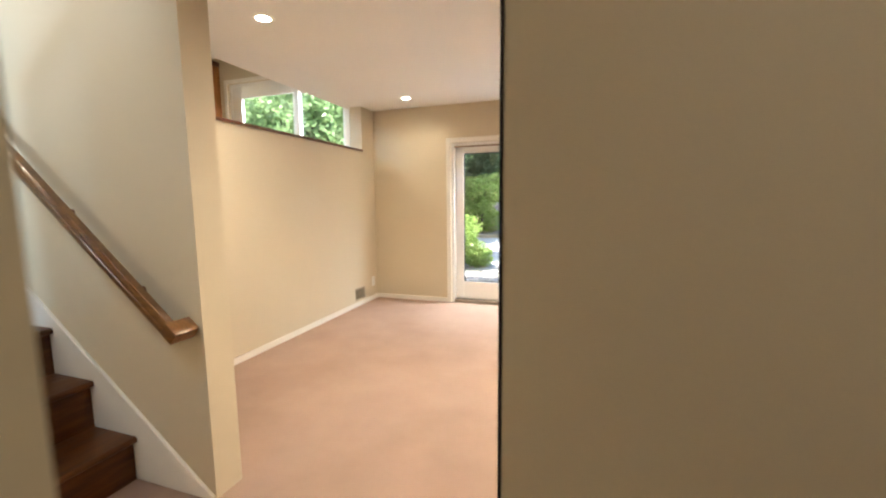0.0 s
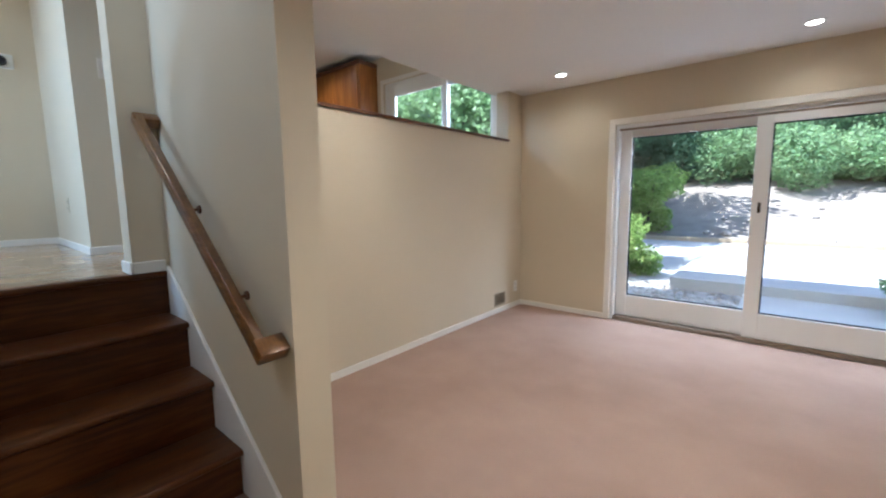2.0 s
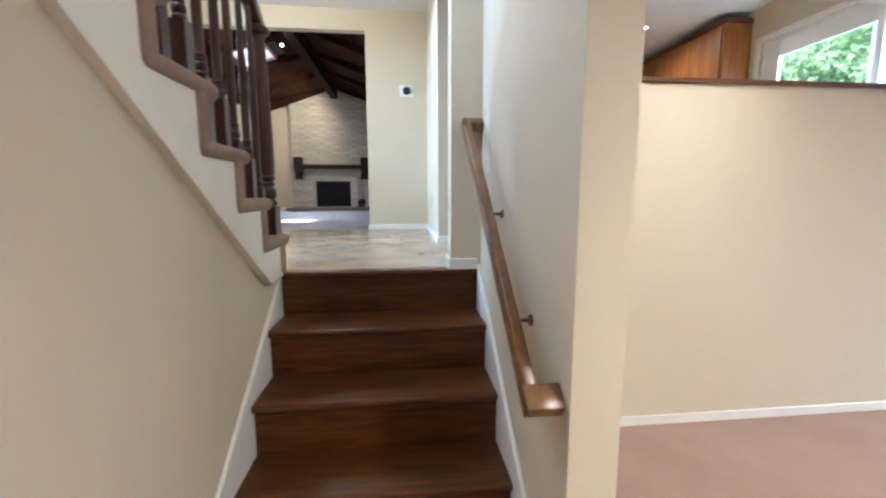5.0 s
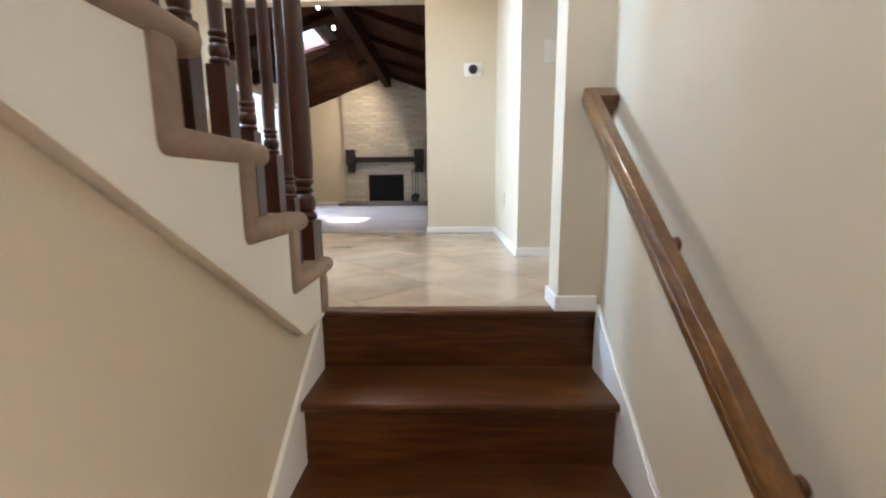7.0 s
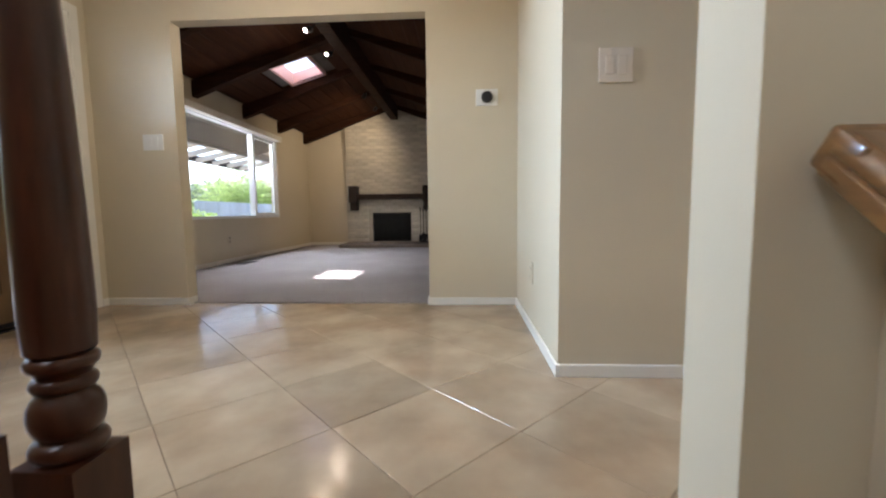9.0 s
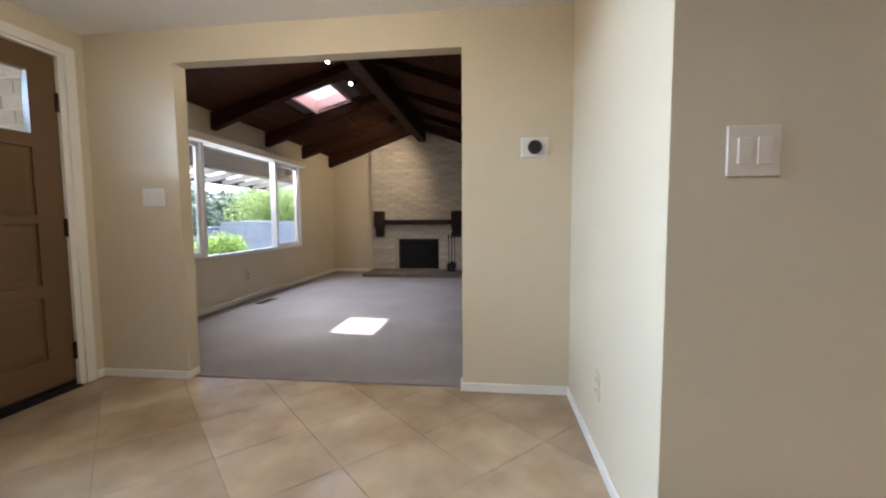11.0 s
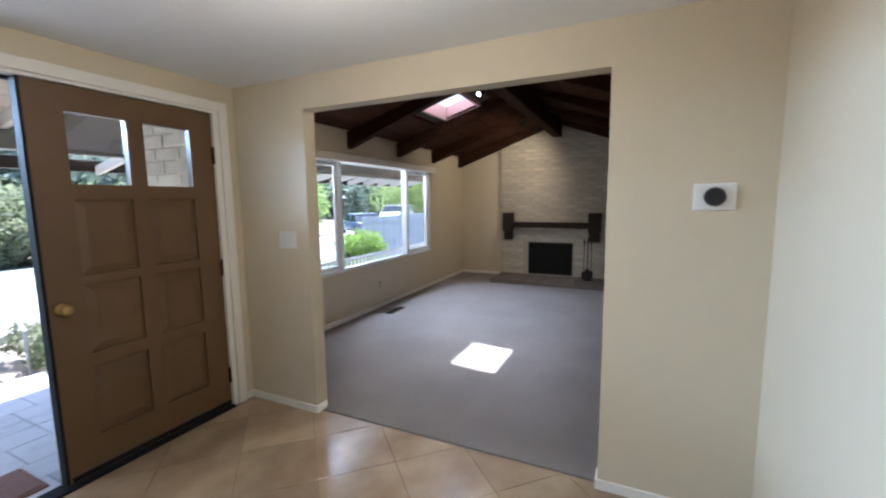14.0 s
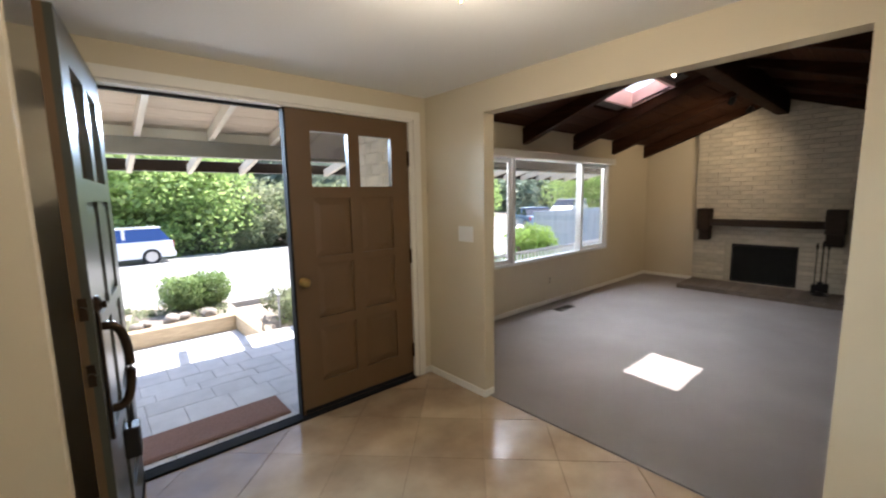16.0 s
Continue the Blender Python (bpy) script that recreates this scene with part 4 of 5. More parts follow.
tk = thing("track_light", "black ceiling track with small lit spotlights", "track light", (-5.0, -2.0, 2.5))
bm = bmn()
box(bm, -7.0, -3.3, -1.935, -1.912, 2.56, 2.585)
part("track", bm, M["iron"], tk)
for x, lit in ((-3.62, True), (-4.23, True), (-5.82, False), (-6.6, False)):
    bm = bmn()
    lathe(bm, [(0.012, 0.0), (0.030, 0.02), (0.034, 0.085)], (0, 0, 0), 14, look((x, -1.97, 2.47), (x + (0.45 if lit else -0.3), -2.25, 2.2)) @ Matrix.Rotation(radians(180), 4, "X"))
    tube(bm, [(x, -1.925, 2.562), (x, -1.935, 2.52), (x, -1.965, 2.475)], 0.006)
    h = part("spot_head", bm, M["iron"], tk, "small black spotlight head", smooth=True)
    if lit:
        bm = bmn()
        lathe(bm, [(0.017, 0.0), (0.017, 0.004)], (0, 0, 0), 14, look((x, -1.97, 2.47), (x + 0.45, -2.25, 2.2)) @ Matrix.Translation((0, 0, -0.088)))
        part("bulb", bm, M["spot"], h, "lit bulb")
    d = bpy.data.lights.new("track_lamp", "SPOT")
    d.energy, d.color, d.spot_size, d.spot_blend, d.shadow_soft_size = (3.5 if lit else 7.5), (1.0, 0.78, 0.50), radians(130), 0.9, 0.03
    aim = (x + 0.45, -2.25, 2.2) if lit else (x - 0.30, -2.25, 2.2)
    new("track_lamp", d).matrix_world = look(Vector((x, -1.97, 2.47)).lerp(Vector(aim), 0.23), aim)

# ---- kitchen ----
kc = thing("wall_cabinet", "cherry wood wall cabinet in the kitchen", "cabinet", (-3.4, 3.42, 1.35))
bm = bmn()
box(bm, -4.9, -2.47, 3.25, 3.588, 0.95, 2.27)
part("body", bm, M["cab"], kc, bevel=0.003)
bm = bmn()
box(bm, -4.92, -2.455, 3.235, 3.588, 2.27, 2.33)
part("crown", bm, M["ledge"], kc, "dark crown moulding", bevel=0.012, seg=3)
for x in (-4.88, -4.28, -3.68, -3.08):
    bm = bmn()
    box(bm, x, x + 0.585, 3.23, 3.249, 0.97, 2.25)
    part("cabinet_door", bm, M["cab"], kc, bevel=0.004)

# hanging entry lamp
el = thing("entry_lamp", "small brass and glass ceiling lamp in the entry", "ceiling lamp", (-1.19, -1.52, FOY))
bm = bmn()
lathe(bm, [(0.075, FOY - 0.025), (0.085, FOY - 0.012), (0.085, FOY - 0.001)], (-1.19, -1.52, 0), 24)
part("canopy", bm, M["brass"], el, smooth=True)
bm = bmn()
lathe(bm, [(0.02, FOY - 0.135), (0.07, FOY - 0.12), (0.105, FOY - 0.08), (0.11, FOY - 0.03), (0.08, FOY - 0.026)], (-1.19, -1.52, 0), 24)
part("bowl_shade", bm, M["shade"], el, "glowing frosted glass bowl", smooth=True)
bm = bmn()
lathe(bm, [(0.004, FOY - 0.188), (0.012, FOY - 0.176), (0.008, FOY - 0.160), (0.022, FOY - 0.136)], (-1.19, -1.52, 0), 16)
part("finial", bm, M["brass"], el, smooth=True)
d = bpy.data.lights.new("entry_bulb", "POINT")
d.energy, d.color, d.shadow_soft_size = 5.2, (1.0, 0.86, 0.66), 0.08
new("entry_bulb", d).matrix_world = Matrix.Translation((-1.19, -1.52, FOY - 0.24))

# ---- living room fireplace ----
BX, BY0, BY1 = -7.62, -2.84, -0.84
fp = thing("fireplace", "cream painted brick fireplace reaching the vault", "fireplace", (BX, RY, 0.0), kind="structure")
FY0, FY1, FZ0, FZ1 = -2.32, -1.545, 0.078, 0.655
bm = bmn()
for y0, y1, z0, z1 in ((BY0, FY0, 0, 2.40), (FY1, BY1, 0, 2.40), (FY0, FY1, 0, FZ0), (FY0, FY1, FZ1, 2.40)):
    box(bm, LX, BX - 0.006, y0, y1, z0, z1)
prism(bm, [(BY0, 2.40), (BY1, 2.40), (BY1, zc(BY1) - 0.01), (RY, RZ - 0.01), (BY0, zc(BY0) - 0.01)], "x", LX, BX - 0.006)
part("mortar_core", bm, M["mortar"], fp, "painted mortar joints")
bm = bmn()
box(bm, LX + 0.004, LX + 0.02, FY0, FY1, FZ0, FZ1)
part("firebox", bm, M["soot"], fp, "sooty black firebox")
bm = bmn()
for y0, y1, z0, z1 in ((FY0, FY0 + 0.02, FZ0, FZ1), (FY1 - 0.02, FY1, FZ0, FZ1), (FY0 + 0.02, FY1 - 0.02, FZ1 - 0.035, FZ1), (FY0 + 0.02, FY1 - 0.02, FZ0, FZ0 + 0.02)):
    box(bm, BX - 0.03, BX - 0.012, y0, y1, z0, z1)
part("fire_screen", bm, M["iron"], fp, "black framed fire screen")
bm = bmn()
box(bm, BX - 0.026, BX - 0.022, FY0 + 0.02, FY1 - 0.02, FZ0 + 0.02, FZ1 - 0.035)
part("screen_mesh", bm, M["soot"], fp)
hs = thing("hearth", "raised brick hearth before the fireplace", "hearth", (-7.3, RY, 0.0), kind="structure")
bm = bmn()
box(bm, BX - 0.005, -6.925, -2.82, -0.80, 0.0, 0.045)
part("hearth_core", bm, M["hearth"], hs)
n = 16
hb = bmesh.new()
box(hb, 0, 0.67, 0.004, 2.02 / n - 0.004, 0.0, 0.03)
hbm = mesh_of("hearth_brick", hb, M["hearth"], 0.006)
for i in range(n):
    o = new("hearth_brick", hbm)
    o.parent = hs
    o.matrix_parent_inverse = hs.matrix_basis.inverted()
    o.matrix_basis = Matrix.Translation((-7.585, -2.82 + 2.02 / n * i, 0.045))
mt = thing("mantel_shelf", "dark wooden mantel shelf on two heavy corbels", "mantel", (-7.5, RY, 1.0))
bm = bmn()
box(bm, BX + 0.004, -7.44, -2.575, -1.295, 0.925, 1.02)
part("shelf", bm, M["mantel"], mt, bevel=0.008)
for y, hw in ((-2.665, 0.085), (-1.19, 0.10)):
    bm = bmn()
    box(bm, BX + 0.004, -7.42, y - hw, y + hw, 0.86, 1.18)
    box(bm, BX + 0.004, -7.48, y - hw + 0.012, y + hw - 0.012, 0.70, 0.86)
    part("corbel", bm, M["mantel"], mt, bevel=0.012)
tl = thing("fire_tools", "black iron fire tools on a stand", "fire tools", (-7.35, -1.27, 0.076))
bm = bmn()
lathe(bm, [(0.085, 0.076), (0.085, 0.088), (0.02, 0.13), (0.008, 0.14), (0.008, 0.74), (0.014, 0.76), (0.004, 0.79)], (-7.35, -1.27, 0), 16)
part("stand", bm, M["iron"], tl, smooth=True)
for dy, ln in ((-0.055, 0.50), (0.0, 0.46), (0.055, 0.48)):
    bm = bmn()
    tube(bm, [(-7.32, -1.27 + dy, 0.70), (-7.32, -1.27 + dy, 0.70 - ln)], 0.006, 8)
    lathe(bm, [(0.012, 0.68), (0.014, 0.72), (0.004, 0.76)], (-7.32, -1.27 + dy, 0), 10)
    box(bm, -7.33, -7.31, -1.27 + dy - 0.03, -1.27 + dy + 0.03, 0.60 - ln, 0.72 - ln)
    part("tool", bm, M["iron"], tl, smooth=True)

# ---- outside: one sheet of ground ----


def smooth01(a, b, v):
    k = min(max((v - a) / (b - a), 0.0), 1.0)
    return k * k * (3 - 2 * k)


def ground_z(x, y):
    z = -0.98
    f = smooth01(-2.0, -3.2, y)
    front = -0.45 - 0.053 * max(0.0, -7.5 - y) if y > -34 else -1.855 - 0.01 * (-34 - y)
    if y < -40:
        front += 5.5 * smooth01(-45, -110, y)
    z = z * (1 - f) + front * f
    if y > 12.2:
        z += 1.9 * smooth01(12.2, 18.5, y) + 0.33 * max(0.0, min(y, 60) - 18.0)
    return z


xs = sorted(set([round(-600 + 60 * i, 2) for i in range(21)] + [round(-30 + 1.5 * i, 2) for i in range(41)]))
ys = sorted(set([round(-600 + 60 * i, 2) for i in range(21)] + [round(-45 + 1.5 * i, 2) for i in range(28)] + [round(-3.4 + 0.7 * i, 2) for i in range(60)] + [-3.3, -2.0]))
verts = [(x, y, ground_z(x, y) + (0.06 * noise.noise((x * 0.5, y * 0.5, 0)) if y < -9 or y > 12.6 else 0)) for y in ys for x in xs]
nx = len(xs)
faces = [(j * nx + i, j * nx + i + 1, (j + 1) * nx + i + 1, (j + 1) * nx + i) for j in range(len(ys) - 1) for i in range(nx - 1)]
me = bpy.data.meshes.new("ground")
me.from_pydata(verts, [], faces)
me.materials.append(M["soil"])
for p in me.polygons:
    p.use_smooth = True
tagged(new("ground", me), "dry sloping garden ground reaching the hills", "ground", kind="structure")


def leaves(name, blobs, count, size, material, label, cat, kind="", parent=None, seed=1, flat=0.6):
    """Many small folded leaves on the shells of uneven, overlapping clumps. blobs: (x, y, z, rx, ry, rz)."""
    rng = np.random.default_rng(seed)
    b = np.array(blobs, dtype=float)
    w = (b[:, 3] * b[:, 4] + b[:, 4] * b[:, 5] + b[:, 3] * b[:, 5])
    idx = rng.choice(len(b), count, p=w / w.sum())
    d = rng.normal(size=(count, 3))
    d /= np.linalg.norm(d, axis=1)[:, None]
    r = 1.0 - 0.45 * rng.random(count) ** 2 + 0.14 * np.sin(d[:, 0] * 7 + idx) * np.cos(d[:, 2] * 6 + idx * 2) + 0.06 * rng.normal(size=count)
    c = b[idx, :3] + d * b[idx, 3:] * r[:, None]
    u = rng.normal(size=(count, 3))
    u[:, 2] *= flat
    u /= np.linalg.norm(u, axis=1)[:, None]
    v = np.cross(u, rng.normal(size=(count, 3)) + d * 0.5)
    v /= np.linalg.norm(v, axis=1)[:, None] + 1e-9
    s = size * (0.6 + 0.8 * rng.random(count))[:, None]
    p0, p1 = c - u * s, c + u * s
    p2, p3 = c + v * s * 0.55, c - v * s * 0.55
    n = np.cross(u, v) * s * 0.25
    co = np.stack([p0, p2 + n, p1, p3 + n], axis=1).reshape(-1, 3)
    me = bpy.data.meshes.new(name)
    me.vertices.add(count * 4)
    me.vertices.foreach_set("co", co.ravel())
    me.loops.add(count * 4)
    me.polygons.add(count)
    me.loops.foreach_set("vertex_index", np.arange(count * 4, dtype=np.int32))
    me.polygons.foreach_set("loop_start", np.arange(0, count * 4, 4, dtype=np.int32))
    me.update(calc_edges=True)
    me.materials.append(material)
    ob = new(name, me)
    if parent:
        ob.parent = parent
        ob.matrix_parent_inverse = parent.matrix_basis.inverted()
        return ob
    return tagged(ob, label, cat, kind=kind)


def clump(rng, x, y, z, w, d, h, n):
    """Overlapping uneven clumps filling a width, depth and height above (x, y, z)."""
    out = []
    for _ in range(n):
        r = rng.uniform(0.22, 0.42) * min(w, d, h * 1.4)
        out.append((x + rng.uniform(-0.5, 0.5) * (w - r), y + rng.uniform(-0.5, 0.5) * (d - r), z + rng.uniform(0.12, 0.85) * (h - r * 0.5) + r * 0.2, r * rng.uniform(0.8, 1.3), r * rng.uniform(0.8, 1.3), r * rng.uniform(0.6, 1.0)))
    return out


def bush(name, label, cat, x, y, w, d, h, material, count, size, seed, z=None, n=14):
    z = ground_z(x, y) if z is None else z
    rng = random.Random(seed)
    t = thing(name, label, cat, (x, y, z))
    bm = bmn()
    for i in range(5):
        a = rng.uniform(0, 6.28)
        tube(bm, [(x, y, z - 0.05), (x + math.cos(a) * w * 0.12, y + math.sin(a) * d * 0.12, z + h * 0.3), (x + math.cos(a) * w * 0.28, y + math.sin(a) * d * 0.28, z + h * 0.65)], 0.012 + 0.01 * h, 6)
    part("stem", bm, M["bark"], t)
    leaves("foliage", clump(rng, x, y, z, w, d, h, n), count, size, M[material], "", "", parent=t, seed=seed)
    return t


def tree(label, x, y, h, w, material, count, size, seed, trunk=0.16):
    z = ground_z(x, y)
    rng = random.Random(seed)
    t = thing("tree", label, "tree", (x, y, z))
    bm = bmn()
    top = (x + rng.uniform(-0.3, 0.3), y, z + h * 0.55)
    mid = (x + rng.uniform(-0.15, 0.15), y + rng.uniform(-0.1, 0.1), z + h * 0.25)
    segs = [(x, y, z - 0.1), mid, top]
    for (a, b), (ra, rb) in zip(zip(segs, segs[1:]), ((trunk, trunk * 0.75), (trunk * 0.75, trunk * 0.45))):
        va, vb = Vector(a), Vector(b)
        q = (vb - va).to_track_quat("Z", "Y").to_matrix().to_4x4()
        lathe(bm, [(ra, 0), (rb, (vb - va).length)], (0, 0, 0), 10, Matrix.Translation(va) @ q)
    part("trunk", bm, M["bark"], t, smooth=True)
    bm = bmn()
    for i in range(7):
        a = rng.uniform(0, 6.28)
        s = Vector(mid).lerp(Vector(top), rng.uniform(0.2, 1.0))
        tube(bm, [s, s + Vector((math.cos(a) * w * 0.18, math.sin(a) * w * 0.18, h * 0.14)), s + Vector((math.cos(a) * w * 0.36, math.sin(a) * w * 0.36, h * 0.26))], trunk * 0.28, 6)
    part("limbs", bm, M["bark"], t)
    leaves("crown", clump(rng, x, y, z + h * 0.10, w, w, h * 0.92, 32), count, size, M[material], "", "", parent=t, seed=seed)
    return t


# ---- back garden ----
PZ = -0.93
bm = bmn()
box(bm, -0.9, 9.0, 5.95, 12.4, PZ - 0.12, PZ)
box(bm, 2.0, 9.0, 3.48, 5.95, PZ - 0.12, PZ - 0.003)
solid("patio", bm, M["concrete"], "pale concrete patio behind the house", "patio", "structure", bevel=0.01)
bm = bmn()
box(bm, 1.15, 3.5, 5.75, 8.5, PZ - 0.05, PZ + 0.13)
solid("patio_step", bm, M["concrete"], "raised concrete step pad on the patio", "step", bevel=0.015)
bm = bmn()
for i in range(8):
    box(bm, -4.0 + i * 1.9, -4.0 + i * 1.9 + 1.88, 12.4, 12.52, PZ - 0.15, PZ + 0.12)
solid("garden_edging", bm, M["timber"], "weathered timber edging below the slope", "edging", bevel=0.01)
rng = random.Random(5)
pv, pf = [], []
for i in range(900):
    x, y = rng.uniform(-0.3, 2.0), rng.uniform(3.9, 5.9)
    if 1.1 < x and y > 5.65:
        continue
    r = rng.uniform(0.025, 0.06)
    o = len(pv)
    z = PZ - 0.045
    for k in range(6):
        a = k * 1.047 + rng.uniform(-0.2, 0.2)
        pv.append((x + math.cos(a) * r, y + math.sin(a) * r * 0.8, z))
    for k in range(6):
        a = k * 1.047 + rng.uniform(-0.2, 0.2)
        pv.append((x + math.cos(a) * r * 0.75, y + math.sin(a) * r * 0.6, z + r * 0.6))
    pv.append((x, y, z + r * 0.8))
    for k in range(6):
        j = (k + 1) % 6
        pf += [(o + k, o + j, o + 6 + j, o + 6 + k), (o + 6 + k, o + 6 + j, o + 12)]
me = bpy.data.meshes.new("pebbles")
me.from_pydata(pv, [], pf)
me.materials.append(M["pebble"])
tagged(new("pebbles", me), "bed of grey river pebbles beside the patio", "pebbles", kind="stuff")
bush("garden_shrub", "bright green clipped shrub by the pebble bed", "shrub", 0.35, 6.3, 0.9, 0.9, 0.95, "leaf_box", 9000, 0.028, 11, z=PZ, n=12)
bush("garden_shrub", "small green shrub in front of the glass door", "shrub", 3.55, 5.4, 0.7, 0.6, 0.42, "leaf_jun", 5000, 0.025, 12, z=PZ, n=10)
bush("garden_shrub", "light green shrub on the bank", "shrub", -0.95, 13.2, 1.6, 1.5, 2.35, "leaf_box", 14000, 0.045, 13)
# junipers left of x = 0 get darker leaves, shade put into colour
for i, (x, y, w, h) in enumerate(((-9, 14.5, 5, 3.0), (-5.2, 15.2, 4.5, 2.9), (-2.2, 16.8, 4.2, 2.6), (1.2, 17.2, 4.0, 1.9), (4.2, 16.0, 4.4, 1.5), (7.4, 15.8, 4.2, 1.5), (10.6, 16.4, 4.6, 1.8), (13.8, 16.8, 4.6, 1.9), (3.0, 20.0, 6, 2.2), (8.6, 20.4, 6, 2.2), (-3.6, 20.5, 6, 3.6), (14, 21, 6, 2.4))):
    bush("juniper", "spreading green juniper on the sunny bank", "shrub", x, y + 1.2, w, 3.0, h, "leaf_jun" if x > 0 else "leaf_dark", 24000, 0.062, 20 + i, n=26)
# the first shrub is added left of the patio to shade it
for i, (x, y, w, h) in enumerate(((-1.7, 7.2, 2.4, 4.8), (-6.5, 9.2, 3.8, 6.4), (-3.6, 8.0, 3.2, 5.2), (-9.6, 9.5, 4.0, 7.2), (-13.2, 11.0, 4.8, 8.4))):
    bush("tall_shrub", "tall leafy shrub outside the kitchen window", "shrub", x, y, w, 2.4, h, "leaf_jun", 15000, 0.07, 40 + i, n=22)
# added where its shadow falls across the bare slope
tree("leafy garden tree beside the patio", -4.2, 12.0, 8.6, 5.2, "leaf_jun", 24000, 0.11, 50)
tree("dark leafy tree on the bank", -1.2, 22.5, 8.0, 7.0, "leaf_dark", 22000, 0.14, 51)
tree("dark leafy tree on the bank", 6.5, 25.0, 8.5, 8.0, "leaf_dark", 22000, 0.14, 52)
tree("dark leafy tree on the bank", -9.5, 21.0, 8.0, 7.5, "leaf_dark", 22000, 0.14, 53)
rng = random.Random(8)
for i in range(12):
    x, y = rng.uniform(0.5, 8), rng.uniform(12.8, 15.5)
    bm = bmn()
    bmesh.ops.create_icosphere(bm, subdivisions=2, radius=rng.uniform(0.06, 0.14))
    for v in bm.verts:
        v.co *= 1 + 0.3 * noise.noise(v.co * 9 + Vector((i, 0, 0)))
        v.co.z *= 0.7
    o = solid("garden_rock", bm, M["rock"], "grey rock lying on the bare slope", "rock", group="rocks on the slope")
    o.matrix_basis = pose(x, y, ground_z(x, y) + 0.03, 0, 0, rng.uniform(0, 360))

# ---- porch ----
GZ = -0.06
bm = bmn()
box(bm, -2.34, 2.4, -5.35, DW - 0.14, -0.70, GZ - 0.007)
porch_floor = solid("porch_floor", bm, M["porch_joint"], "flagstone porch floor before the front door", "porch", "structure")
# porch roof of boards on rafters
EY, EZ, HZ, TY = -5.55, 1.98, 2.46, -6.15


def pz(y):
    return HZ + (EZ - HZ) * (y - (DW - 0.14)) / (EY - (DW - 0.14))


pr = thing("porch_roof", "open porch roof of boards on painted rafters", "porch roof", (-3.0, -4.4, 2.2), kind="structure")
n = 12
for i in range(n):
    a = (DW - 0.14) + (EY - DW + 0.14) * i / n
    b = (DW - 0.14) + (EY - DW + 0.14) * (i + 1) / n + 0.007
    bm = bmn()
    prism(bm, [(a, pz(a)), (b, pz(b)), (b, pz(b) + 0.022), (a, pz(a) + 0.022)], "x", -10.2, 2.6)
    part("board", bm, M["porch"], pr)
bm = bmn()
prism(bm, [(DW - 0.14, HZ + 0.03), (EY - 0.02, EZ + 0.024), (EY - 0.02, EZ + 0.08), (DW - 0.14, HZ + 0.10)], "x", -10.2, 2.6)
part("roofing", bm, M["roofing"], pr)
for i in range(22):
    x = -9.65 + 0.56 * i
    y0 = LW - 0.15 if x < -2.3 else DW - 0.145
    bm = bmn()
    prism(bm, [(y0, pz(y0) - 0.10), (y0, pz(y0) - 0.001), (EY, EZ - 0.001), (TY, pz(TY) - 0.001), (TY, pz(TY) - 0.10)], "x", x - 0.022, x + 0.022)
    part("rafter", bm, M["rafter"], pr)
bm = bmn()
box(bm, -10.2, 2.6, -5.09, -4.97, 1.852, 1.996)
part("porch_beam", bm, M["porchbeam"], pr, "grey painted porch beam", bevel=0.005)
bm = bmn()
box(bm, -10.2, 2.6, -5.05, -5.01, 1.997, pz(-5.03) - 0.002)
part("blocking", bm, M["rafter"], pr, "pale blocking board above the beam")
bm = bmn()
box(bm, -10.2, 2.6, TY - 0.09, TY - 0.002, 1.785, 1.915)
part("gutter", bm, M["bronze"], pr, "dark painted gutter along the eave", bevel=0.01)
for x in (-9.9, 2.2):
    bm = bmn()
    box(bm, x - 0.05, x + 0.05, -5.08, -4.98, -0.4, 1.852)
    part("porch_post", bm, M["porchbeam"], pr, "grey painted porch post", bevel=0.006)
# white painted brick pier beside the door
bp = thing("brick_pier", "white painted brick wall beside the front door", "brick wall", (OX, -3.5, 0), kind="structure")
bm = bmn()
box(bm, OX - 0.08, OX - 0.004, -4.35, DW - 0.15, -0.3, 2.30)
part("mortar_core", bm, M["mortar"], bp)
# rug and pipe rail
dm = thing("doormat", "long reddish-brown doormat on the porch", "doormat", (-0.73, -3.535, GZ))
bm = bmn()
box(bm, -1.24, -0.22, -3.68, -3.39, GZ - 0.002, GZ + 0.014)
part("coir_top", bm, M["mat_red"], dm, bevel=0.004)
for x0, x1, y0, y1 in ((-1.26, -0.20, -3.70, -3.68), (-1.26, -0.20, -3.39, -3.37), (-1.26, -1.24, -3.68, -3.39), (-0.22, -0.20, -3.68, -3.39)):
    bm = bmn()
    box(bm, x0, x1, y0, y1, GZ - 0.002, GZ + 0.010)
    part("binding", bm, M["mat_red"], dm, bevel=0.003)
bm = bmn()
tube(bm, [(-2.02, -5.75, -0.6), (-2.02, -5.75, 0.25), (-2.06, -6.0, 0.31), (-2.55, -7.6, -0.05), (-2.55, -7.6, -0.6)], 0.018, 8)
solid("pipe_railing", bm, M["railm"], "grey painted pipe railing by the garden steps", "railing", smooth=True)

# planter walls and front garden
bm = bmn()
box(bm, -1.75, 2.6, -6.95, -6.78, -0.9, -0.17)
box(bm, -1.92, -1.75, -6.95, -5.45, -0.9, -0.17)
solid("retaining_wall", bm, M["timber"], "low tan timber retaining wall round the front walk", "retaining wall", "structure", bevel=0.015)
bm = bmn()
box(bm, -1.75, 2.6, -6.78, -5.35, -0.8, -0.38)
solid("front_walk", bm, M["paver"], "sunlit concrete walk before the porch", "walk", "structure", bevel=0.006)
bm = bmn()
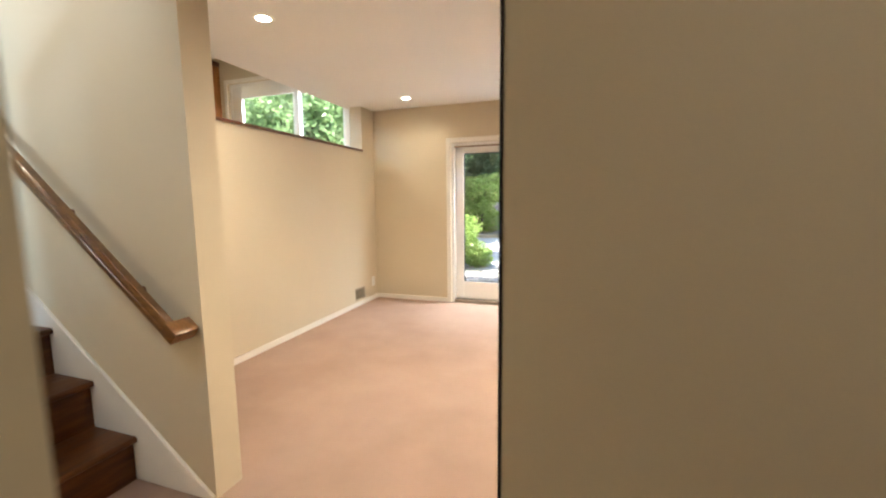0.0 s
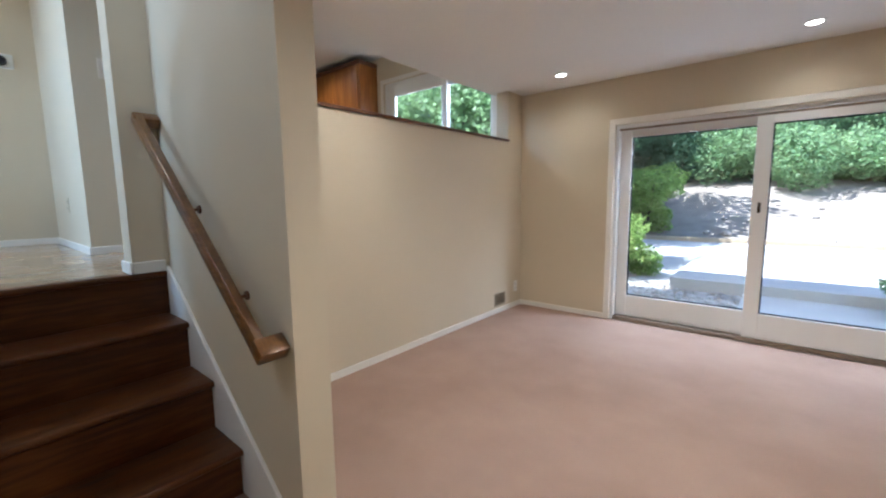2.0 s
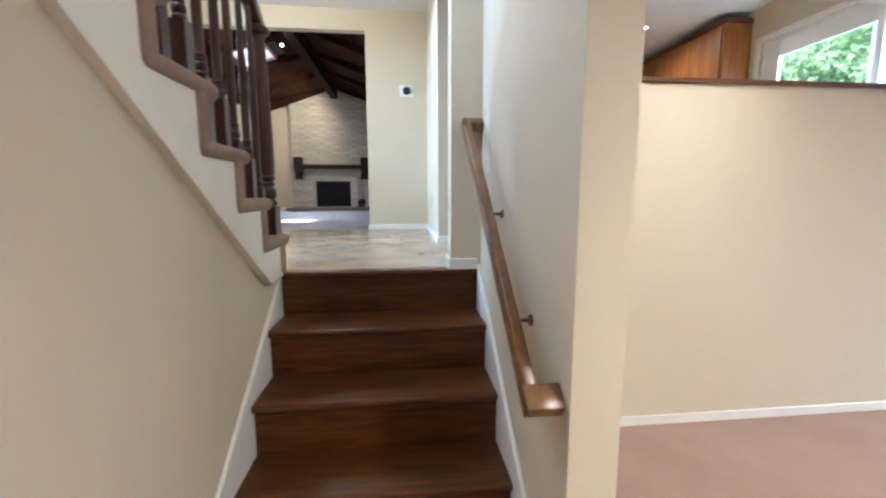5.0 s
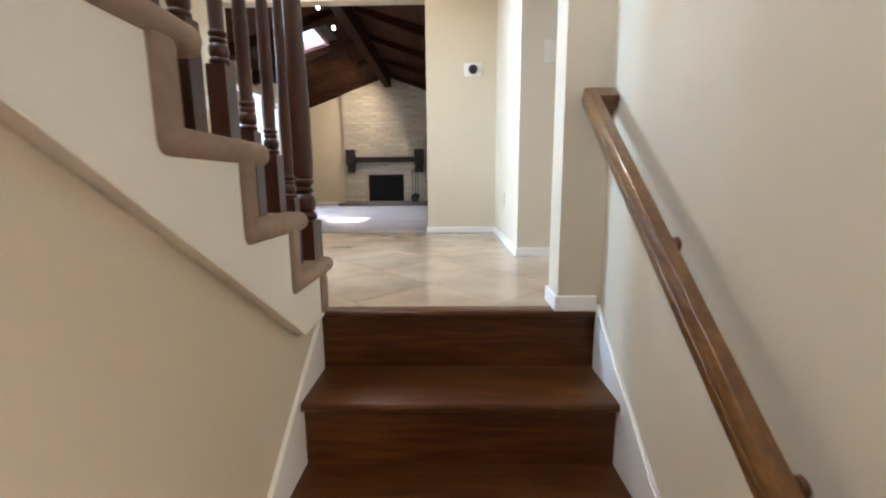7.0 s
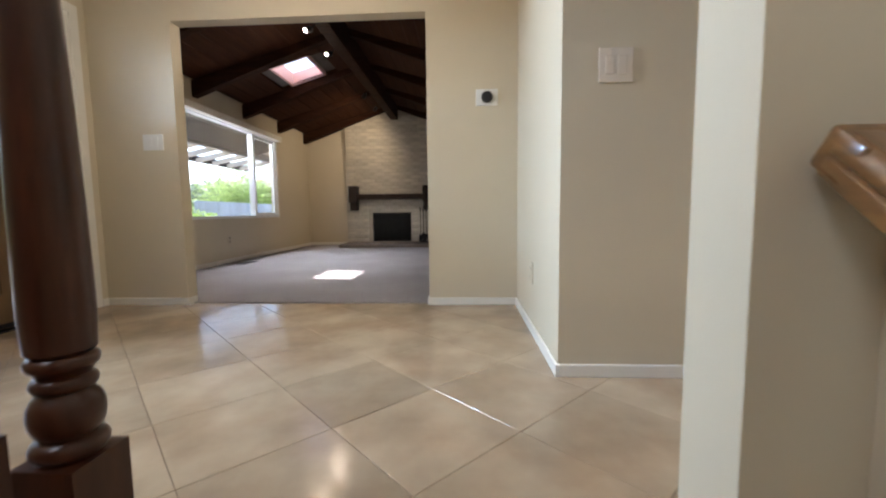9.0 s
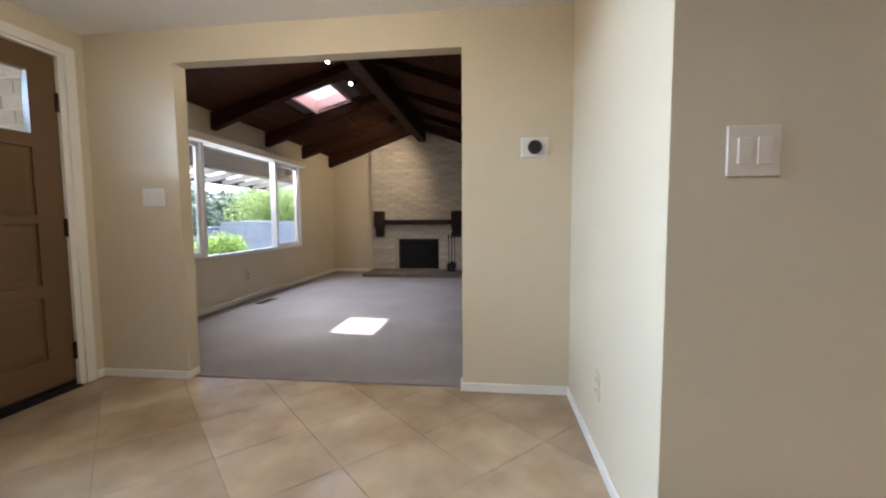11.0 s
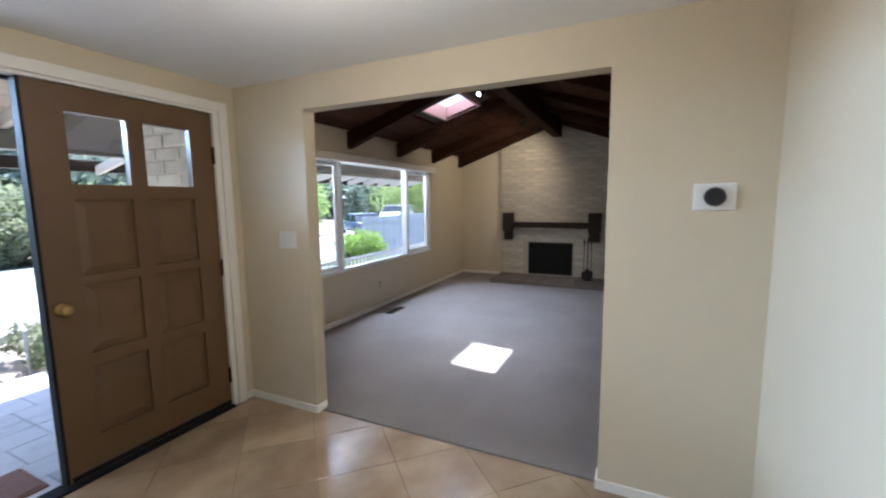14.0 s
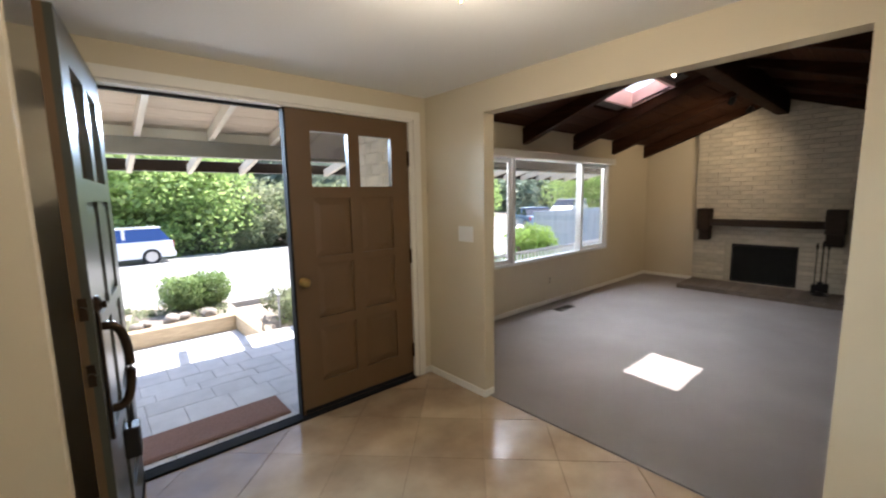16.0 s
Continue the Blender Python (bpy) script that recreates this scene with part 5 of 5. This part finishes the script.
prism(bm, [(-1.92, -6.95), (-1.92, -8.4), (2.6, -8.4), (2.6, -6.95)], "z", -0.9, -0.20)
solid("planting_bed", bm, M["soil"], "planting bed behind the retaining wall", "planting bed", "structure", bevel=0.03)
hz = -0.20
rng = random.Random(3)
hedge = thing("box_hedge", "clipped rounded boxwood hedge in the front bed", "hedge", (-1.45, -7.75, hz))
bm = bmn()
for i in range(6):
    x = -1.75 + 0.11 * i
    tube(bm, [(x, -7.75, hz - 0.03), (x + 0.03, -7.72, hz + 0.3)], 0.012, 6)
part("stem", bm, M["bark"], hedge)
bb = [(-1.78 + 0.08 * i, -7.75 + rng.uniform(-0.10, 0.10), hz + 0.27 + rng.uniform(-0.02, 0.03), 0.18, 0.24, 0.25) for i in range(9)]
leaves("foliage", bb, 15000, 0.019, M["leaf_hedge"], "", "", parent=hedge, seed=3)
gb = [(rng.uniform(-1.8, 2.4), rng.uniform(-8.2, -7.05), hz + 0.02, 0.13, 0.12, 0.06) for _ in range(60)]
leaves("ground_cover", gb, 9000, 0.02, M["leaf_grey"], "low silvery ground cover along the planting bed", "ground cover", kind="stuff", seed=6)
bush("garden_shrub", "flowering greyish shrub by the pipe railing", "shrub", -2.75, -6.9, 0.9, 1.2, 0.55, "leaf_grey", 6000, 0.03, 61, n=10)
rng = random.Random(4)
for i in range(14):
    bm = bmn()
    bmesh.ops.create_icosphere(bm, subdivisions=2, radius=rng.uniform(0.05, 0.11))
    for v in bm.verts:
        v.co *= 1 + 0.3 * noise.noise(v.co * 10 + Vector((i * 3, 0, 0)))
        v.co.z *= 0.7
    o = solid("garden_rock", bm, M["rock"], "rough brown rock in the planting bed", "rock", group="rocks in the bed")
    o.matrix_basis = pose(rng.uniform(-1.8, 1.6), rng.uniform(-7.35, -7.05), hz + 0.04, 0, 0, rng.uniform(0, 360))

# drive and street
bm = bmn()
pts = [(-34, -8.6), (-30, -20.5), (34, -20.5), (34, -8.6)]
gv = []
nx2, ny2 = 24, 10
for j in range(ny2 + 1):
    for i in range(nx2 + 1):
        x = -34 + 68 * i / nx2
        y = -8.6 - 16.0 * j / ny2
        gv.append(bm.verts.new((x, y, ground_z(x, y) + 0.10)))
for j in range(ny2):
    for i in range(nx2):
        a = j * (nx2 + 1) + i
        bm.faces.new([gv[a], gv[a + nx2 + 1], gv[a + nx2 + 2], gv[a + 1]])
bmesh.ops.recalc_face_normals(bm, faces=bm.faces[:])
r = bmesh.ops.extrude_face_region(bm, geom=bm.faces[:])
bmesh.ops.translate(bm, vec=(0, 0, -0.3), verts=[v for v in r["geom"] if isinstance(v, bmesh.types.BMVert)])
bmesh.ops.recalc_face_normals(bm, faces=bm.faces[:])
solid("road", bm, M["asphalt"], "sun-bleached street and drive in front of the house", "road", "structure")


def vehicle(name, label, cat, L, W, H, nose, cab0, cab1, roof0, roof1, belt, paint, at, glazing="carglass"):
    """A car along local x (front at +x) from its side profile. nose: bonnet height; cab/roof: where glasshouse begins and ends."""
    t = thing(name, label, cat, (0, 0, 0))
    bm = bmn()
    prof = [(0.02, 0.28), (0.0, 0.55), (0.03, belt * 0.94), (cab0, belt), (cab1, belt), (L - 0.35, nose), (L - 0.02, nose * 0.82), (L, 0.45), (L - 0.05, 0.26)]
    prism(bm, prof, "y", -W / 2, W / 2)
    part("body", bm, M[paint], t, bevel=0.05, seg=3, smooth=True)
    bm = bmn()
    e = 0.14
    lo = [(cab0, -W / 2 + 0.03), (cab1, -W / 2 + 0.03), (cab1, W / 2 - 0.03), (cab0, W / 2 - 0.03)]
    hi = [(roof0, -W / 2 + e), (roof1, -W / 2 + e), (roof1, W / 2 - e), (roof0, W / 2 - e)]
    va = [bm.verts.new((x, y, belt - 0.01)) for x, y in lo]
    vb = [bm.verts.new((x, y, H - 0.07)) for x, y in hi]
    for i in range(4):
        bm.faces.new([va[i], va[(i + 1) % 4], vb[(i + 1) % 4], vb[i]])
    bm.faces.new(vb)
    bm.faces.new(va)
    bmesh.ops.recalc_face_normals(bm, faces=bm.faces[:])
    part("glasshouse", bm, M[glazing], t, "dark tinted windows", bevel=0.02)
    bm = bmn()
    prism(bm, [(roof0 - 0.03, -W / 2 + e - 0.02), (roof1 + 0.05, -W / 2 + e - 0.02), (roof1 + 0.05, W / 2 - e + 0.02), (roof0 - 0.03, W / 2 - e + 0.02)], "z", H - 0.075, H)
    part("roof", bm, M[paint], t, bevel=0.03, seg=3, smooth=True)
    bm = bmn()
    box(bm, (roof0 + roof1) / 2 - 0.05, (roof0 + roof1) / 2 + 0.05, -W / 2 + 0.055, W / 2 - 0.055, belt - 0.01, H - 0.06)
    part("pillar", bm, M[paint], t)
    for x in (0.82, L - 0.90):
        for s in (-1, 1):
            bm = bmn()
            mm = Matrix.Translation((x, s * (W / 2 - 0.10), 0.34)) @ Matrix.Rotation(radians(90), 4, "X")
            lathe(bm, [(0.20, -0.11), (0.32, -0.11), (0.345, -0.07), (0.345, 0.07), (0.32, 0.11), (0.20, 0.11)], (0, 0, 0), 24, mm)
            w = part("wheel", bm, M["tyre"], t, "black tyre", smooth=True)
            bm = bmn()
            lathe(bm, [(0.21, -0.118), (0.05, -0.10), (0.05, 0.10), (0.21, 0.118)], (0, 0, 0), 18, mm)
            part("rim", bm, M["rim"], w, smooth=True)
    for s in (-1, 1):
        bm = bmn()
        box(bm, -0.015, 0.06, s * (W / 2 - 0.02) - 0.10 * (s > 0), s * (W / 2 - 0.02) + 0.10 * (s < 0), belt * 0.68, belt * 0.95)
        part("tail_lamp", bm, M["lampred"], t, bevel=0.01)
        bm = bmn()
        box(bm, L - 0.14, L + 0.01, s * (W / 2 - 0.03) - 0.30 * (s > 0), s * (W / 2 - 0.03) + 0.30 * (s < 0), nose * 0.66, nose * 0.82)
        part("headlight", bm, M["rim"], t, bevel=0.01)
    bm = bmn()
    box(bm, -0.06, 0.05, -W / 2 + 0.05, W / 2 - 0.05, 0.30, 0.50)
    part("bumper", bm, M[paint], t, bevel=0.03)
    t.matrix_basis = at
    return t


RDY = -21.8
rz = ground_z(0, RDY) + 0.10
vehicle("parked_car", "white estate car with blue sky-reflecting windows parked on the street", "car", 4.8, 1.9, 1.55, 0.94, 0.10, 3.6, 0.45, 2.9, 0.98, "carpaint", pose(-2.89, RDY, rz, 0, 0, 4), "carglass_sky")
vehicle("parked_van", "white van parked down the street", "van", 5.6, 2.0, 2.3, 1.2, 0.06, 4.6, 0.2, 3.9, 1.65, "carpaint", pose(-39.5, -23.6, ground_z(0, -23.6), 0, 0, 12))
vehicle("parked_car", "blue-grey saloon car parked on the street", "car", 4.5, 1.8, 1.42, 0.9, 0.6, 3.3, 1.2, 2.5, 0.92, "carblue", pose(-21.5, -15.4, ground_z(0, -15.4) + 0.10, 0, 0, 235))

# fence, railing and hedge seen through the picture window
fn = thing("board_fence", "weathered blue-grey board fence beside the drive", "fence", (-13.5, -7.5, -0.2))
fm = bmesh.new()
box(fm, -0.068, 0.068, -0.01, 0.01, 0, 1.50)
fmesh = mesh_of("fence_board", fm, M["fence"], 0.004)
fa, fb = Vector((-9.1, -7.0, 0)), Vector((-18.0, -7.6, 0))
ang = math.atan2(fb.y - fa.y, fb.x - fa.x)
nf = int((fb - fa).length / 0.145)
for i in range(nf):
    p = fa.lerp(fb, i / nf)
    o = new("fence_board", fmesh)
    o.parent = fn
    o.matrix_parent_inverse = fn.matrix_basis.inverted()
    o.matrix_basis = pose(p.x, p.y, ground_z(p.x, p.y) - 0.05, 0, 0, math.degrees(ang))
bm = bmn()
for z in (0.05, 0.85):
    tube(bm, [fa + Vector((0, -0.05, z - 0.14)), fb + Vector((0, -0.05, z - 0.14))], 0.035, 4)
part("fence_rail", bm, M["fence"], fn)
pr2 = thing("porch_railing", "white painted slatted railing along the front porch", "railing", (-5.5, -5.0, 0.0))
for z0, z1 in ((0.41, 0.46), (-0.10, -0.05)):
    bm = bmn()
    box(bm, -9.5, -3.16, -5.05, -5.01, z0, z1)
    part("rail", bm, M["white"], pr2, bevel=0.004)
sm = bmesh.new()
box(sm, -0.014, 0.014, -0.014, 0.014, 0, 0.46)
smesh = mesh_of("slat", sm, M["white"])
for i in range(62):
    o = new("slat", smesh)
    o.parent = pr2
    o.matrix_parent_inverse = pr2.matrix_basis.inverted()
    o.matrix_basis = Matrix.Translation((-9.45 + 0.102 * i, -5.03, -0.05))
bm = bmn()
box(bm, -9.9, -2.42, -5.35, LW - 0.14, -0.35, GZ - 0.06)
solid("porch_deck", bm, M["concrete"], "concrete porch floor under the picture window", "porch", "structure", bevel=0.006)
bush("box_hedge", "bright green clipped hedge beyond the porch railing", "hedge", -7.9, -6.2, 1.9, 1.1, 1.18, "leaf_box", 14000, 0.03, 71, n=20)

# trees across the street
for i, (x, y, h, w, mt_, c) in enumerate(((-0.4, -26, 5.6, 6.0, "leaf", 26000), (-4.2, -26.5, 5.9, 6.0, "leaf", 26000), (-7.8, -27.5, 3.4, 5.0, "leaf_grey", 18000), (-11.0, -29, 3.8, 5.5, "leaf_grey", 16000), (5.0, -27, 6.5, 6.5, "leaf", 18000), (-16, -31, 4.4, 7, "leaf_grey", 18000), (-23, -26, 7, 7, "leaf", 18000), (-50, -27, 8.5, 9, "leaf", 18000), (-50, -16, 8, 9, "leaf", 16000))):
    tree("bright leafy street tree in the sun" if mt_ == "leaf" else "pale leafy tree across the street", x, y, h, w, mt_, c, 0.13, 80 + i, 0.2)
for i in range(9):
    bush("street_shrub", "leafy green shrub on the far side of the street", "shrub", -12.5 + 2.6 * i, -24.6 - 0.4 * (i % 2), 3.2, 1.8, 1.7 + 0.25 * (i % 3), "leaf" if i % 3 and i > 3 else "leaf_grey", 9000, 0.09, 110 + i, n=16)
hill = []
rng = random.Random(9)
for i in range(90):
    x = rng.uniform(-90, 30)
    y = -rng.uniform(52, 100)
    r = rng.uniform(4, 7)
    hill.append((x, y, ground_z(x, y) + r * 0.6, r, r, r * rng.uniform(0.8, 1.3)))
leaves("far_woods", hill, 60000, 0.75, M["leaf_far"], "hazy wooded hillside far beyond the street", "woods", kind="stuff", seed=15)

# ---- laid pieces: travertine tiles, flagstones, bricks ----


def clip_poly(poly, axis, lim, keep_less):
    out = []
    for i, p in enumerate(poly):
        q = poly[(i + 1) % len(poly)]
        a = (lim - p[axis]) if keep_less else (p[axis] - lim)
        b = (lim - q[axis]) if keep_less else (q[axis] - lim)
        if a >= 0:
            out.append(p)
        if a * b < 0:
            k = a / (a - b)
            out.append((p[0] + (q[0] - p[0]) * k, p[1] + (q[1] - p[1]) * k))
    return out


def inset_piece(name, poly, gap, z0, z1, material, parent, ease=0.002):
    c = Vector((sum(p[0] for p in poly) / len(poly), sum(p[1] for p in poly) / len(poly)))
    ring = []
    for p in poly:
        v = Vector(p) - c
        ring.append(c + v * max(0.0, 1 - gap / max(v.length, 1e-6)))
    bm = bmesh.new()
    lo = [bm.verts.new((p.x, p.y, z0)) for p in ring]
    md = [bm.verts.new((p.x, p.y, z1 - ease)) for p in ring]
    hi = [bm.verts.new((*(c + (p - c) * (1 - ease / max((p - c).length, 1e-6))), z1)) for p in ring]
    k = len(ring)
    for a, b in ((lo, md), (md, hi)):
        for i in range(k):
            bm.faces.new([a[i], a[(i + 1) % k], b[(i + 1) % k], b[i]])
    bm.faces.new(hi)
    bmesh.ops.recalc_face_normals(bm, faces=bm.faces[:])
    ob = part(name, bm, material, parent)
    return ob


TS = 0.2865
FX0, FX1, FY_0, FY_1 = OX - 0.040, -0.047, DW + 0.03, 0.948
rngt = random.Random(21)
for i in range(-14, 15):
    for j in range(-14, 15):
        cx, cy = -0.9625 + (i + j) * TS, -0.889 + (i - j) * TS
        poly = [(cx + TS, cy), (cx, cy + TS), (cx - TS, cy), (cx, cy - TS)]
        for ax, lim, less in ((0, FX0, False), (0, FX1, True), (1, FY_0, False), (1, FY_1, True)):
            poly = clip_poly(poly, ax, lim, less)
            if len(poly) < 3:
                break
        if len(poly) < 3:
            continue
        area = abs(sum(poly[a][0] * poly[(a + 1) % len(poly)][1] - poly[(a + 1) % len(poly)][0] * poly[a][1] for a in range(len(poly)))) / 2
        if area < 0.002:
            continue
        inset_piece("tile", poly, 0.0018, -0.004, rngt.uniform(-0.0003, 0.0003), M["tile"], floor_entry, 0.0008)

rngt = random.Random(22)
y = DW - 0.155
while y > -5.30:
    h = rngt.choice((0.15, 0.22, 0.22, 0.30))
    h = min(h, y + 5.35)
    x = -2.26
    while x < 2.38:
        w = min(rngt.choice((0.22, 0.30, 0.30, 0.44)), 2.40 - x)
        if w > 0.05:
            inset_piece("flagstone", [(x, y - h), (x + w, y - h), (x + w, y), (x, y)], 0.004, GZ - 0.007, GZ + rngt.uniform(-0.004, 0.0), M["paver"], porch_floor, 0.004)
        x += w
    y -= h

rngt = random.Random(23)
bb = bmesh.new()
box(bb, -0.012, 0.006, 0.004, 0.286, 0.004, 0.061)
brick_full = mesh_of("brick", bb, M["brick"], 0.003, 1)
bb = bmesh.new()
box(bb, -0.012, 0.006, 0.004, 0.141, 0.004, 0.061)
brick_half = mesh_of("brick", bb, M["brick"], 0.003, 1)


def lay(parent, mesh, m):
    o = new("brick", mesh)
    o.parent = parent
    o.matrix_parent_inverse = parent.matrix_basis.inverted()
    o.matrix_basis = m
    return o


course, c0 = 0.0655, 0.078
for r in range(42):
    z = c0 + r * course
    y = BY0 + (0.145 if r % 2 else 0.0)
    cells = [(BY0, brick_half, 0.145)] if r % 2 else []
    while y + 0.28 < BY1 + 0.02:
        cells.append((y, brick_full, 0.29))
        y += 0.29
    if BY1 - y > 0.13:
        cells.append((y, brick_half, 0.145))
    for yy, ms, wd in cells:
        if z + course > min(zc(yy), zc(yy + wd)) - 0.015:
            continue
        if z + course > FZ0 and z < FZ1 - 0.01 and yy + wd > FY0 + 0.02 and yy < FY1 - 0.02:
            if yy < FY0 - 0.12 or yy + wd > FY1 + 0.12:
                ms2 = brick_half
                yy2 = yy if yy < FY0 - 0.12 else yy + wd - 0.145
                if not (yy2 + 0.145 > FY0 + 0.02 and yy2 < FY1 - 0.02):
                    lay(fp, ms2, Matrix.Translation((BX, yy2, z)))
            continue
        lay(fp, ms, Matrix.Translation((BX + rngt.uniform(-0.006, 0.010), yy + rngt.uniform(-0.002, 0.002), z + rngt.uniform(-0.003, 0.003))))

bb = bmesh.new()
box(bb, -0.02, 0.008, 0.005, 0.295, 0.005, 0.095)
brick_big = mesh_of("brick", bb, M["brick"], 0.004, 1)
for r in range(23):
    for k in range(5):
        yy = -4.33 + 0.30 * k + (0.10 if r % 2 else 0.0)
        if yy + 0.295 < DW - 0.145:
            lay(bp, brick_big, Matrix.Translation((OX - 0.002 + rngt.uniform(-0.002, 0.002), yy, -0.05 + r * 0.10)))
